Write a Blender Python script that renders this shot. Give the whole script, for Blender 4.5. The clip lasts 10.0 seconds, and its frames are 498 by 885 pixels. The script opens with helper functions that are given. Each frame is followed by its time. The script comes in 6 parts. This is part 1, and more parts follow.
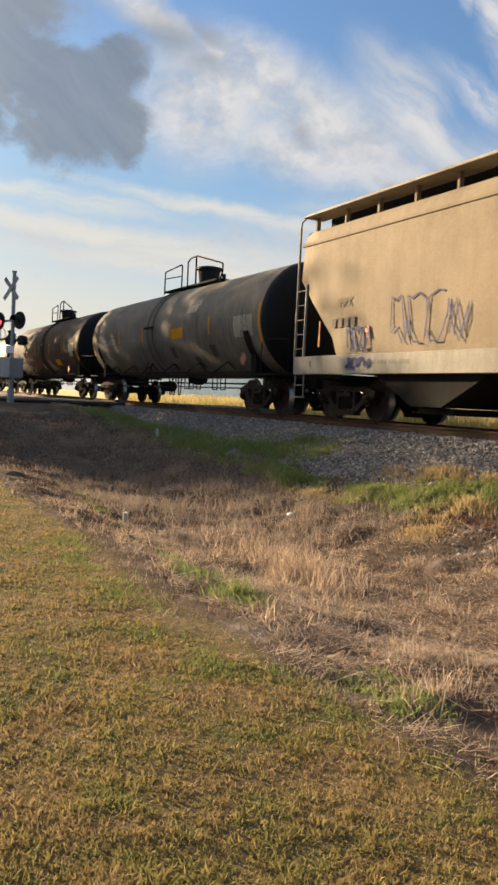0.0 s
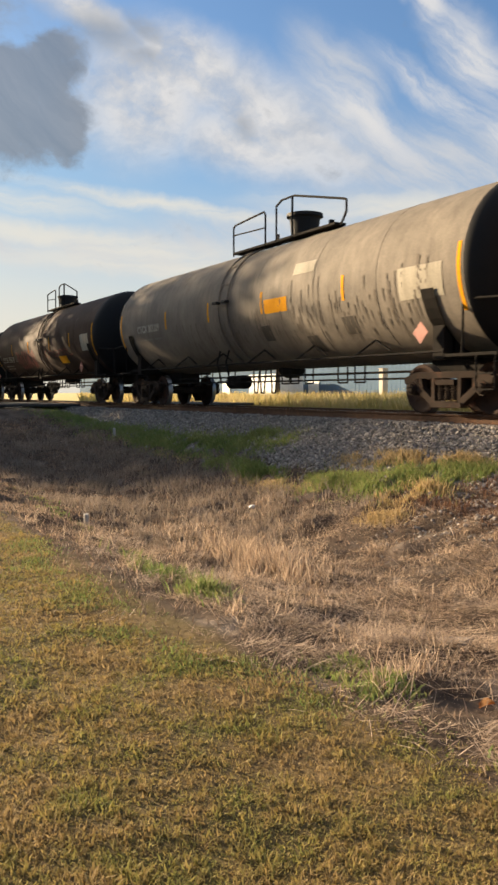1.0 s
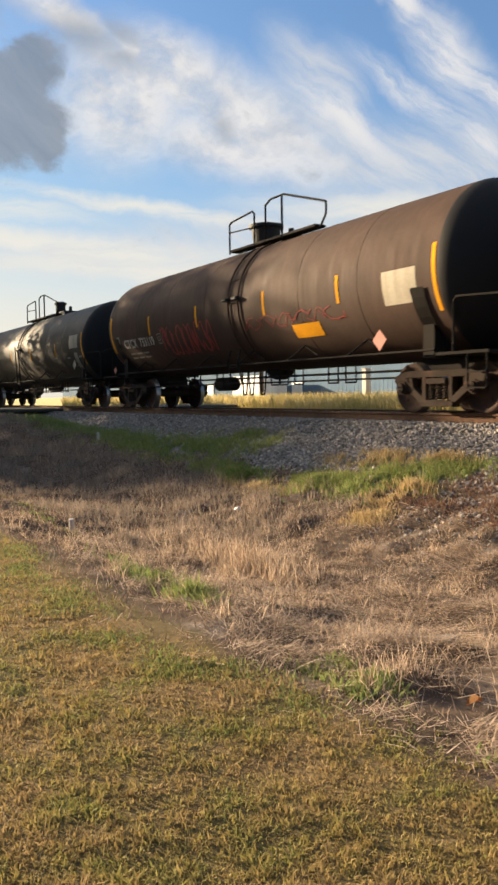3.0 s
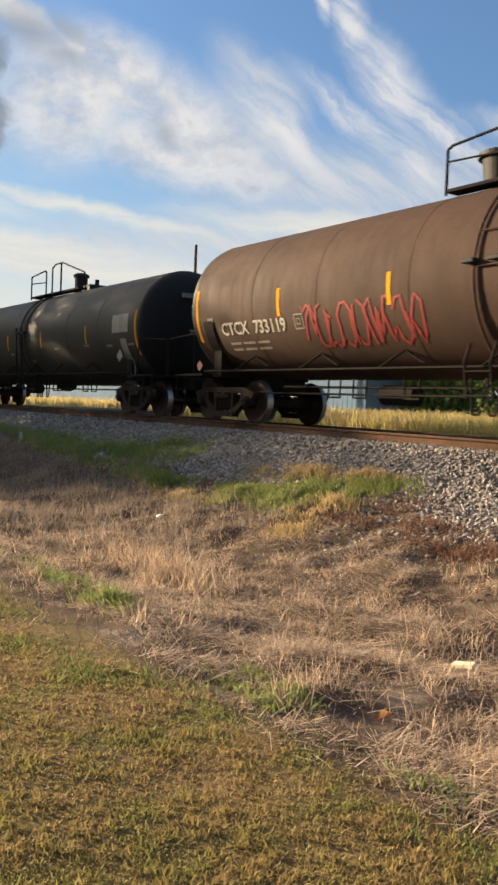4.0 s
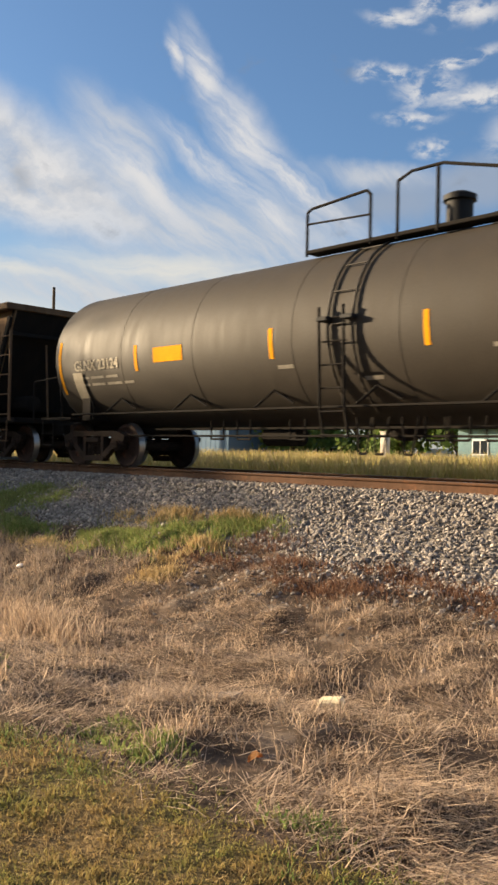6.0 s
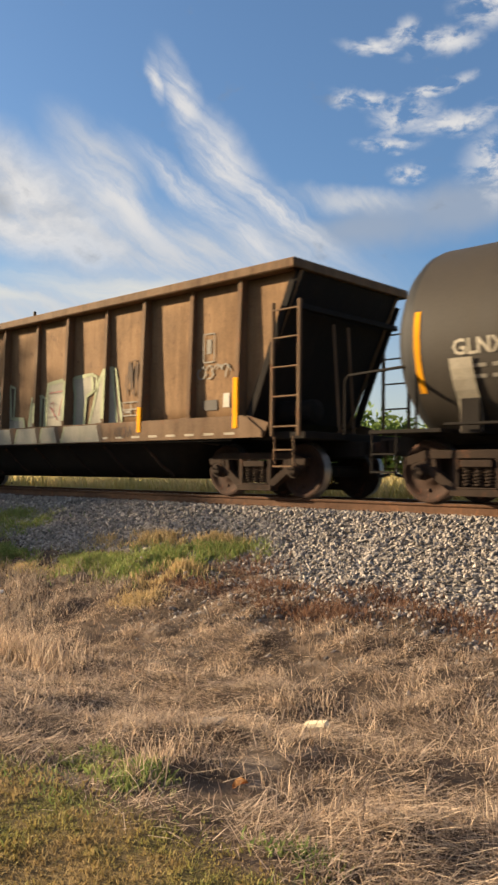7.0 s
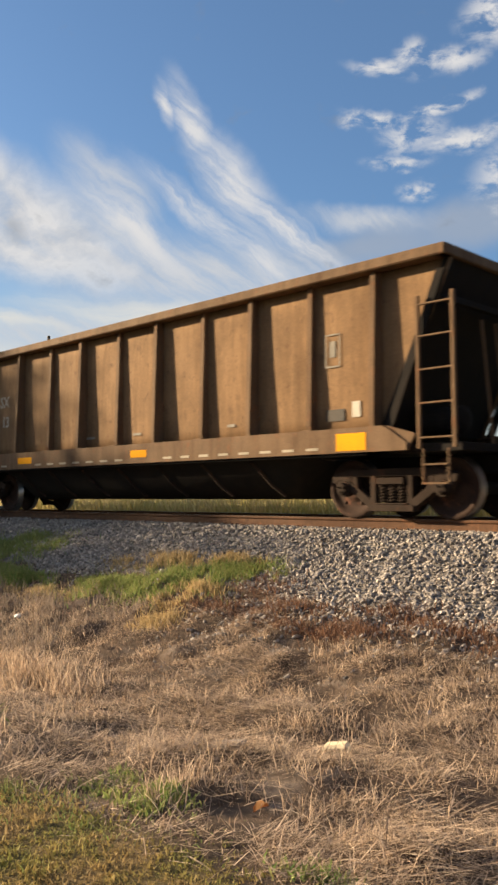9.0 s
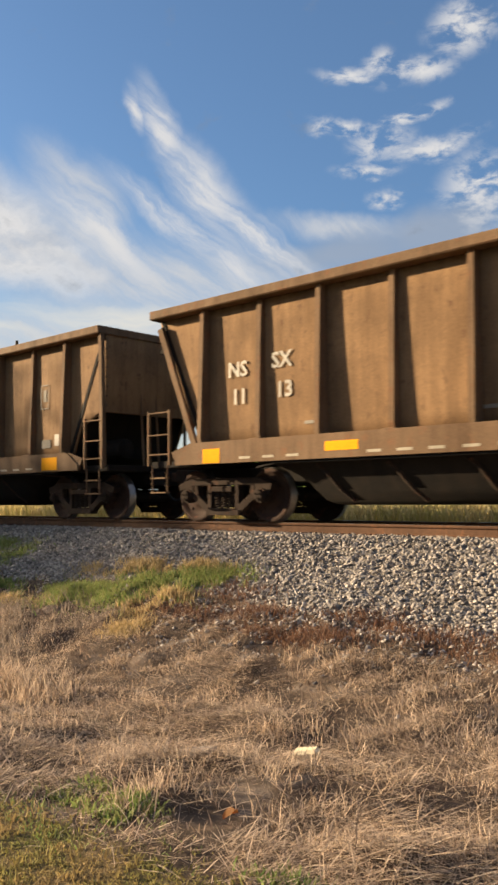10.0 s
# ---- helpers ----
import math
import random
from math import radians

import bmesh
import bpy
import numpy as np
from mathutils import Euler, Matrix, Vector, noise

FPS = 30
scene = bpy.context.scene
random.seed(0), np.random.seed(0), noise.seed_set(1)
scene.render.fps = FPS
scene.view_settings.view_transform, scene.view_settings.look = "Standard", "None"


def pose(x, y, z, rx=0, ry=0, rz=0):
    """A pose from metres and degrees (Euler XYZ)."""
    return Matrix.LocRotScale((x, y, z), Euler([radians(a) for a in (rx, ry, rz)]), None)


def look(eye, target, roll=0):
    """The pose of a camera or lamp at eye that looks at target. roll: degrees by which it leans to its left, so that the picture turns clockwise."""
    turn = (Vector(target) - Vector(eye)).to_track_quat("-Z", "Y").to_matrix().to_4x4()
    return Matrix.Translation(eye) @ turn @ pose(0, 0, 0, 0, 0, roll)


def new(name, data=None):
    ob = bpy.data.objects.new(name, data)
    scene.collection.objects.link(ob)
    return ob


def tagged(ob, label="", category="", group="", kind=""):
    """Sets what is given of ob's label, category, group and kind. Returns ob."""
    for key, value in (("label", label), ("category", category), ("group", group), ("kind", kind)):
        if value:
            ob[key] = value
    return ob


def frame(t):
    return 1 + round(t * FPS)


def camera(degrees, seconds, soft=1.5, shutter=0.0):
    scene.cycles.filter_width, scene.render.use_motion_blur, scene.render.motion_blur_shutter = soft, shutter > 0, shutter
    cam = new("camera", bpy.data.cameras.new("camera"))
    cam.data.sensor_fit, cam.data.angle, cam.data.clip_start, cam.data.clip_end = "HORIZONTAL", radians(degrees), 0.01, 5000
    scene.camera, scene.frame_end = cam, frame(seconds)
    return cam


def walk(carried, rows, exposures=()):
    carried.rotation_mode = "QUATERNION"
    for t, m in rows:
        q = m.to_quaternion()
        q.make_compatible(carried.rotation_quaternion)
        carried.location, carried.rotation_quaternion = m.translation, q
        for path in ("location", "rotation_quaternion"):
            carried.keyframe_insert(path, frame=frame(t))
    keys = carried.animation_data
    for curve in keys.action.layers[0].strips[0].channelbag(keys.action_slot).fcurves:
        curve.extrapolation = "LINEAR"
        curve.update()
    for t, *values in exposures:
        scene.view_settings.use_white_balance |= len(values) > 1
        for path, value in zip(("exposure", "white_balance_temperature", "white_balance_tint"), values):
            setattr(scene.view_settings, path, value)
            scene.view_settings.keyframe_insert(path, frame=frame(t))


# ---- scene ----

FOV = 33.5
cam = camera(FOV, 10.0, soft=2.7, shutter=0.2)
EYE = 1.6
# seconds, yaw, pitch, roll of the hand-held camera, which stands in one place
PATH = [
    (0, 63.51, -3.06, -2.83),
    (0.5, 61.43, -3.49, 1.47),
    (1, 60.46, -3.43, -0.03),
    (1.5, 58.72, -2.23, -0.57),
    (2, 59.40, -1.40, 0.28),
    (2.2, 60.19, -1.52, 0.43),
    (3.3, 58.36, -3.96, 0.26),
    (3.5, 57.13, -3.68, -0.78),
    (4, 54.39, -2.57, -2.39),
    (4.5, 51.37, -1.66, -2.84),
    (5, 48.73, -0.89, -2.35),
    (5.5, 46.60, -0.11, -1.76),
    (6, 44.96, 0.63, -1.18),
    (7.5, 43.68, 2.70, -0.78),
    (8, 44.19, 3.06, -0.47),
    (8.5, 44.65, 3.38, 0.01),
    (9, 44.78, 3.59, 0.30),
    (9.5, 44.22, 3.75, 0.39),
    (10, 42.70, 3.97, 0.40),
]
EXPOSURES = [(0, 1.84), (2.2, 1.86), (3.3, 2.0), (3.8, 1.95), (4.6, 1.87), (6, 1.84), (10, 1.84)]     # the camera opens a little in mid-shot
walk(cam, [(t, pose(0, 0, EYE, 90 + p, r, y)) for t, y, p, r in PATH], EXPOSURES)

# ---- light ----
SUN_AZ, SUN_EL = 115.0, 15.0     # degrees from +y towards -x, and above the horizon
world = bpy.data.worlds.new("evening_sky")
scene.world = world
world.use_nodes = True


class Net:
    """A small helper to write node trees."""

    def __init__(self, tree):
        self.t = tree

    def n(self, kind, **kw):
        node = self.t.nodes.new(kind)
        for k, v in kw.items():
            if k in node.inputs:
                self.put(node.inputs[k], v)
            elif k == "operation":
                node.operation = v
            else:
                node.interpolation_type = v
        return node

    def put(self, sock, v):
        if isinstance(v, bpy.types.NodeSocket):
            self.t.links.new(v, sock)
        else:
            sock.default_value = v

    def math(self, op, a, b=None, c=None, clamp=False):
        node = self.t.nodes.new("ShaderNodeMath")
        node.operation, node.use_clamp = op, clamp
        for i, v in enumerate((a, b, c)):
            if v is not None:
                self.put(node.inputs[i], v)
        return node.outputs[0]

    def noise(self, vec, scale, detail=4, rough=0.55, dist=0.0):
        node = self.n("ShaderNodeTexNoise", Scale=scale, Detail=detail, Roughness=rough, Distortion=dist)
        self.put(node.inputs["Vector"], vec)
        return node

    def mapped(self, vec, loc=(0, 0, 0), rot=(0, 0, 0), scale=(1, 1, 1)):
        node = self.t.nodes.new("ShaderNodeMapping")
        self.put(node.inputs["Vector"], vec)
        node.inputs["Location"].default_value = loc
        node.inputs["Rotation"].default_value = [radians(a) for a in rot]
        node.inputs["Scale"].default_value = scale
        return node.outputs[0]

    def ramp(self, fac, stops):
        node = self.t.nodes.new("ShaderNodeValToRGB")
        e = node.color_ramp.elements
        while len(e) < len(stops):
            e.new(0.5)
        for el, (p, c) in zip(e, stops):
            el.position = p
            el.color = (*c, 1) if isinstance(c, tuple) else (c, c, c, 1)
        self.put(node.inputs[0], fac)
        return node.outputs[0]

    def mix(self, fac, a, b, mode="MIX"):
        node = self.t.nodes.new("ShaderNodeMix")
        node.data_type, node.blend_type = "RGBA", mode
        self.put(node.inputs[0], fac)
        for s, v in ((6, a), (7, b)):
            self.put(node.inputs[s], (*v, 1) if isinstance(v, tuple) and len(v) == 3 else v)
        return node.outputs[2]


wt = Net(world.node_tree)
world.node_tree.nodes.clear()
sky = wt.n("ShaderNodeTexSky")
sky.sky_type, sky.sun_disc = "NISHITA", False
sky.sun_elevation, sky.sun_rotation = radians(SUN_EL), radians(360 - SUN_AZ)
sky.air_density, sky.dust_density, sky.ozone_density = 1.0, 1.3, 2.0
way = wt.n("ShaderNodeTexCoord").outputs["Generated"]
sep = wt.n("ShaderNodeSeparateXYZ")
wt.put(sep.inputs[0], way)
az = wt.math("MULTIPLY", wt.math("ARCTAN2", wt.math("MULTIPLY", sep.outputs[0], -1.0), sep.outputs[1]), 57.2958)
el = wt.math("MULTIPLY", wt.math("ARCSINE", sep.outputs[2]), 57.2958)
comb = wt.n("ShaderNodeCombineXYZ")
wt.put(comb.inputs[0], az)
wt.put(comb.inputs[1], el)
flat = comb.outputs[0]
# a plane of cloud high above, so that far clouds lie closer together
up = wt.math("MAXIMUM", sep.outputs[2], 0.03)
high = wt.n("ShaderNodeCombineXYZ")
wt.put(high.inputs[0], wt.math("DIVIDE", sep.outputs[0], up))
wt.put(high.inputs[1], wt.math("DIVIDE", sep.outputs[1], up))
warp = wt.noise(flat, 0.16, 5, 0.6)
shift = wt.n("ShaderNodeVectorMath", operation="MULTIPLY_ADD")
wt.put(shift.inputs[0], warp.outputs["Color"])
shift.inputs[1].default_value, shift.inputs[2].default_value = (3.0, 2.6, 0), (-1.5, -1.3, 0)
moved = wt.n("ShaderNodeVectorMath", operation="ADD")
wt.put(moved.inputs[0], flat)
wt.put(moved.inputs[1], shift.outputs[0])
bent = moved.outputs[0]


def bank(a, e, ra, re, turn, edge=0.6):
    """One bank of cloud: an uneven oval round azimuth a and height e, in degrees."""
    d = wt.n("ShaderNodeVectorMath", operation="SUBTRACT")
    wt.put(d.inputs[0], bent)
    d.inputs[1].default_value = (a, e, 0)
    m = wt.mapped(d.outputs[0], rot=(0, 0, turn))
    s = wt.n("ShaderNodeVectorMath", operation="DIVIDE")
    wt.put(s.inputs[0], m)
    s.inputs[1].default_value = (ra, re, 1)
    ln = wt.n("ShaderNodeVectorMath", operation="LENGTH")
    wt.put(ln.inputs[0], s.outputs[0])
    r = wt.n("ShaderNodeMapRange", interpolation_type="SMOOTHSTEP")
    wt.put(r.inputs[0], ln.outputs["Value"])
    r.inputs[1].default_value, r.inputs[2].default_value = 1.0 + edge, 1.0 - edge
    return r.outputs[0]


def most(values):
    out = values[0]
    for v in values[1:]:
        out = wt.math("MAXIMUM", out, v)
    return out


SKY, SUN_POWER = 0.048, 5.0
# banks of cloud: dark heap in the west, bright sheet beside it, long wisps, small puffs
dark = most([bank(76.0, 17.9, 4.6, 3.5, 0, 0.4), bank(83, 20.5, 6.0, 5.0, 20, 0.5), bank(73.6, 20.6, 2.2, 2.0, 20, 0.6), bank(72.4, 16.6, 1.6, 1.6, 0, 0.6)])
smudge = most([bank(70.2, 22.7, 2.4, 1.0, -15, 0.9), bank(67.6, 21.3, 1.5, 0.6, -10, 0.95), bank(67.5, 23.0, 1.6, 0.6, -30, 0.95), bank(60.4, 17.5, 0.5, 0.8, 30, 0.9), bank(77, 23.5, 3, 1.2, 0, 0.9)])
sheet = most([bank(67.5, 19.2, 4.2, 3.6, -10, 0.7), bank(64.5, 20.8, 4.4, 2.2, -20, 0.6), bank(71.5, 23.9, 3.2, 0.9, -20, 0.8), bank(59.2, 18.2, 5.6, 2.3, -28, 0.7),
              bank(60, 16.4, 7, 1.8, -12, 0.9)])
thin = most([bank(53, 16.2, 7.0, 2.3, -24, 0.9), bank(46, 14.6, 9, 2.4, -6, 0.9), bank(73, 9.6, 12, 1.2, -5, 0.8), bank(58, 10.5, 14, 1.6, 4, 0.9),
             bank(54.5, 20.5, 3.2, 1.2, -35, 0.95), bank(36.0, 18.4, 3.8, 0.6, -6, 0.9)])
wisp = most([bank(48.6, 24.6, 2.6, 0.9, -62, 0.95), bank(50.6, 25.9, 1.2, 0.5, -75, 0.95), bank(45.6, 20.9, 3.6, 1.35, -47, 0.9), bank(41.8, 17.7, 3.6, 0.85, -33, 0.9),
             bank(47.6, 18.8, 4.4, 0.65, -32, 0.95), bank(44.0, 16.2, 1.8, 0.6, -35, 0.95), bank(52.6, 17.8, 3.6, 0.7, -36, 0.95)])
puff = most([bank(35.4, 27.6, 1.7, 0.38, -8, 0.9), bank(33.3, 28.1, 1.0, 0.6, 20, 0.9), bank(30.5, 27.6, 2.0, 0.6, 10, 0.9), bank(35.4, 24.5, 1.9, 0.42, -14, 0.9),
             bank(32.9, 23.3, 1.6, 0.9, 0, 0.9), bank(29.6, 22.9, 2.6, 0.5, 14, 0.9), bank(31.0, 24.9, 2.2, 0.35, 14, 0.9), bank(34.0, 21.8, 1.7, 0.35, -6, 0.9),
             bank(32.7, 19.9, 0.9, 0.5, 0, 0.9), bank(27.2, 29.8, 1.8, 1.1, 10, 0.8), bank(26.6, 20.2, 2.0, 1.8, 0, 0.9), bank(37.2, 24.6, 0.8, 0.4, 0, 0.9)])
bands = most([bank(72, 10.2, 13, 0.7, -6, 0.9), bank(66, 12.4, 8, 0.45, -9, 0.95), bank(62, 8.4, 16, 0.8, -3, 0.9), bank(77, 12.6, 6, 0.6, -4, 0.9), bank(50, 12.2, 8, 0.8, -4, 0.95)])
# a soft grey-blue bank low in the north
veil = most([bank(29.5, 17.6, 4.2, 1.5, 12, 0.6), bank(35.5, 16.8, 5.0, 1.1, 4, 0.8)])
streak = wt.noise(wt.mapped(wt.mapped(bent, rot=(0, 0, -36)), scale=(0.13, 0.75, 1)), 1.0, 8, 0.62).outputs[0]
fleece = wt.noise(wt.mapped(bent, scale=(0.3, 0.42, 1)), 1.0, 8, 0.6).outputs[0]
fine = wt.noise(wt.mapped(wt.mapped(bent, rot=(0, 0, -28)), scale=(0.3, 0.8, 1)), 0.9, 8, 0.62).outputs[0]


def torn(mask, grain, low, top, floor=0.0):
    """A mask thinned out by grain."""
    r = wt.n("ShaderNodeMapRange", interpolation_type="SMOOTHSTEP")
    wt.put(r.inputs[0], grain)
    r.inputs[1].default_value, r.inputs[2].default_value = low, top
    r.inputs[3].default_value = floor
    return wt.math("MULTIPLY", mask, r.outputs[0])


m_sheet = torn(sheet, wt.math("MULTIPLY_ADD", fine, 0.4, wt.math("MULTIPLY", fleece, 0.6)), 0.30, 0.56, 0.55)
m_thin = wt.math("MULTIPLY", torn(thin, streak, 0.28, 0.72, 0.35), 0.95)
m_wisp = torn(wisp, streak, 0.30, 0.62, 0.22)
puffy = wt.noise(wt.mapped(flat, rot=(0, 0, -20), scale=(0.55, 1.1, 1)), 0.9, 6, 0.6, 0.3).outputs[0]
m_puff = torn(puff, puffy, 0.38, 0.62)
edge = wt.n("ShaderNodeMapRange", interpolation_type="SMOOTHSTEP")
wt.put(edge.inputs[0], wt.math("MULTIPLY_ADD", fleece, 2.0, dark))
edge.inputs[1].default_value, edge.inputs[2].default_value = 1.2, 1.85
m_dark = edge.outputs[0]
low_haze = wt.n("ShaderNodeMapRange", interpolation_type="SMOOTHSTEP")
wt.put(low_haze.inputs[0], el)
low_haze.inputs[1].default_value, low_haze.inputs[2].default_value = 15.0, 2.0
west = wt.n("ShaderNodeMapRange", interpolation_type="SMOOTHSTEP")
wt.put(west.inputs[0], az)
west.inputs[1].default_value, west.inputs[2].default_value = 35.0, 85.0
haze = wt.math("MULTIPLY", low_haze.outputs[0], wt.math("MULTIPLY_ADD", west.outputs[0], 0.50, 0.45))
WHITE, CREAM, GREY = (4.3, 4.25, 4.25), (4.9, 4.5, 3.8), (1.15, 1.35, 1.65)
c0 = wt.mix(0.15, wt.mix(1.0, sky.outputs[0], (0.64, 0.84, 1.04), "MULTIPLY"), (1.45, 2.1, 3.0))
mid = wt.n("ShaderNodeMapRange", interpolation_type="SMOOTHSTEP")
wt.put(mid.inputs[0], el)
mid.inputs[1].default_value, mid.inputs[2].default_value = 25.0, 12.0
c1 = wt.mix(haze, wt.mix(wt.math("MULTIPLY", wt.math("MULTIPLY", west.outputs[0], 0.55), mid.outputs[0]), c0, (1.95, 2.75, 3.25)), CREAM)
c2 = wt.mix(m_thin, c1, (3.7, 3.75, 3.85))
# unseen thin cloud added overhead to brighten the shade on the ground
over = wt.n("ShaderNodeMapRange", interpolation_type="SMOOTHSTEP")
wt.put(over.inputs[0], el)
over.inputs[1].default_value, over.inputs[2].default_value = 33.0, 58.0
ripple = wt.noise(high.outputs[0], 0.9, 6, 0.6).outputs[0]
c2 = wt.mix(wt.math("MULTIPLY", over.outputs[0], wt.ramp(ripple, [(0.25, 0.6), (0.7, 1.0)])), c2, (3.5, 3.75, 4.2))
level = wt.noise(wt.mapped(bent, rot=(0, 0, 6), scale=(0.10, 0.8, 1)), 1.0, 6, 0.6).outputs[0]
c2 = wt.mix(wt.math("MULTIPLY", torn(bands, level, 0.3, 0.6, 0.35), 0.85), c2, (4.7, 4.5, 4.0))
c2 = wt.mix(wt.math("MULTIPLY", veil, 0.75), c2, (2.1, 2.4, 2.9))
c3 = wt.mix(m_sheet, c2, wt.mix(wt.ramp(fleece, [(0.32, 0.0), (0.60, 1.0)]), (2.9, 3.05, 3.35), WHITE))
c4 = wt.mix(wt.math("MAXIMUM", m_wisp, m_puff), c3, WHITE)
c5 = wt.mix(wt.math("MULTIPLY", m_dark, 0.84), c4, wt.mix(wt.ramp(streak, [(0.3, 0.0), (0.7, 1.0)]), GREY, (1.6, 1.75, 2.0)))
# glow round the low sun, out of view, added as warm fill
near = wt.n("ShaderNodeVectorMath", operation="DOT_PRODUCT")
wt.put(near.inputs[0], way)
near.inputs[1].default_value = (-math.sin(radians(SUN_AZ)) * math.cos(radians(SUN_EL)), math.cos(radians(SUN_AZ)) * math.cos(radians(SUN_EL)), math.sin(radians(SUN_EL)))
glow = wt.math("MULTIPLY", wt.math("POWER", wt.math("MAXIMUM", near.outputs["Value"], 0.0), 26.0), 1.0, clamp=True)
c5 = wt.mix(wt.math("MULTIPLY", torn(smudge, fleece, 0.3, 0.6, 0.2), 0.7), c5, (1.7, 1.9, 2.2))
colour = wt.mix(glow, c5, (27.0, 21.5, 15.0), "ADD")

tree = world.node_tree
back = wt.n("ShaderNodeBackground", Color=colour, Strength=SKY)
out = wt.n("ShaderNodeOutputWorld")
tree.links.new(back.outputs[0], out.inputs[0])

sun = new("sun", bpy.data.lights.new("sun", "SUN"))
sun.data.energy, sun.data.angle, sun.data.color = SUN_POWER, radians(0.8), (1.0, 0.77, 0.49)
a, e = radians(SUN_AZ), radians(SUN_EL)
to_sun = Vector((-math.sin(a) * math.cos(e), math.cos(a) * math.cos(e), math.sin(e)))
sun.matrix_world = look(to_sun * 60, (0, 0, 0))

# ---- materials ----
def material(name, rough=0.6, metal=0.0, spec=0.4):
    m = bpy.data.materials.new(name)
    m.use_nodes = True
    net = Net(m.node_tree)
    b = m.node_tree.nodes["Principled BSDF"]
    b.inputs["Roughness"].default_value = rough
    b.inputs["Metallic"].default_value = metal
    b.inputs["Specular IOR Level"].default_value = spec
    return m, net, b


def bump(net, b, height, strength, dist):
    n = net.n("ShaderNodeBump", Strength=strength, Distance=dist, Height=height)
    net.put(b.inputs["Normal"], n.outputs[0])


def obj(net):
    return net.n("ShaderNodeTexCoord").outputs["Object"]


def painted(name, base, dirt, rough=0.45, streak=0.6, rust=None, metal=0.0, coarse=0.9, bump_d=0.004, spec=0.1):
    """Weathered paint on steel: streaks that run down, blotches, fine grain."""
    m, net, b = material(name, rough, metal, spec)
    o = obj(net)
    run = net.noise(net.mapped(o, scale=(3.2, 3.2, 0.35)), 1.6, 6, 0.65).outputs[0]
    blot = net.noise(o, coarse, 5, 0.6).outputs[0]
    grain = net.noise(o, 38, 3, 0.6).outputs[0]
    f = net.math("MULTIPLY", net.ramp(run, [(0.42, 0.0), (0.7, 1.0)]), streak)
    c = net.mix(f, base, dirt)
    c = net.mix(net.math("MULTIPLY", net.ramp(blot, [(0.4, 0.0), (0.72, 1.0)]), 0.55), c, tuple(0.6 * v for v in dirt))
    if rust:
        spot = net.noise(net.mapped(o, scale=(2.5, 2.5, 1.6)), 2.6, 7, 0.7).outputs[0]
        c = net.mix(net.ramp(spot, [(0.56, 0.0), (0.66, 0.85)]), c, rust)
    c = net.mix(0.35, c, net.mix(1.0, c, net.ramp(grain, [(0.3, 0.55), (0.7, 1.35)]), "MULTIPLY"))
    net.put(b.inputs["Base Color"], c)
    net.put(b.inputs["Roughness"], net.math("MULTIPLY_ADD", run, 0.3, rough - 0.12))
    bump(net, b, net.math("ADD", net.math("MULTIPLY", grain, 0.3), blot), 0.5, bump_d)
    return m


def speckled(name, colours, scale, rough=0.9, spec=0.2, extra=0.35, patches=0.55):
    """Loose natural stuff: each piece has its own tint."""
    m, net, b = material(name, rough, 0, spec)
    rnd = net.n("ShaderNodeNewGeometry").outputs["Random Per Island"]
    big = net.noise(obj(net), patches, 5, 0.6).outputs[0]
    v = net.math("ADD", net.math("MULTIPLY", rnd, 1 - extra), net.math("MULTIPLY", net.ramp(big, [(0.3, 0.0), (0.7, 1.0)]), extra))
    k = len(colours) - 1
    c = net.ramp(v, [(0.04 + 0.92 * i / k, q) for i, q in enumerate(colours)])
    g = net.noise(obj(net), scale, 3, 0.6).outputs[0]
    net.put(b.inputs["Base Color"], net.mix(0.6, c, net.mix(1.0, c, net.ramp(g, [(0.25, 0.5), (0.75, 1.4)]), "MULTIPLY")))
    return m


def blade(name, colours, extra=0.35, through_light=0.35, patches=0.55):
    """Leaves and stalks: thin, so that some light comes through."""
    m = speckled(name, colours, 25, 0.75, 0.15, extra, patches)
    net = Net(m.node_tree)
    b = m.node_tree.nodes["Principled BSDF"]
    o = m.node_tree.nodes["Material Output"]
    tr = net.n("ShaderNodeBsdfTranslucent")
    net.put(tr.inputs[0], b.inputs["Base Color"].links[0].from_socket)
    mixed = net.n("ShaderNodeMixShader", Fac=through_light)
    net.put(mixed.inputs[1], b.outputs[0])
    net.put(mixed.inputs[2], tr.outputs[0])
    net.put(o.inputs[0], mixed.outputs[0])
    return m


M_TAN = painted("grey_tan_tank_paint", (0.185, 0.155, 0.122), (0.10, 0.085, 0.07), 0.8, 0.45, spec=0.2)
M_BROWN = painted("dark_brown_tank_paint", (0.054, 0.030, 0.021), (0.036, 0.023, 0.017), 0.75, 0.4, spec=0.12)
M_BLACK = painted("black_tank_paint", (0.030, 0.0245, 0.019), (0.046, 0.037, 0.027), 0.62, 0.4, spec=0.2)
# near-black for the tank heads, the shade on them put into the colour
M_HEAD = painted("shade_black_head", (0.010, 0.010, 0.011), (0.018, 0.017, 0.016), 0.6, 0.4, spec=0.12)
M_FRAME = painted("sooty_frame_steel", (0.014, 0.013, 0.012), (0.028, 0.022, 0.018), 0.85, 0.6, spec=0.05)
M_HOPPER = painted("cream_hopper_paint", (0.235, 0.185, 0.125), (0.165, 0.125, 0.085), 0.75, 0.35, coarse=0.5)
# hopper cream with the grey of the shaded sill put into it
M_HSILL = painted("shade_grey_cream_paint", (0.27, 0.245, 0.20), (0.17, 0.14, 0.11), 0.65, 0.5)
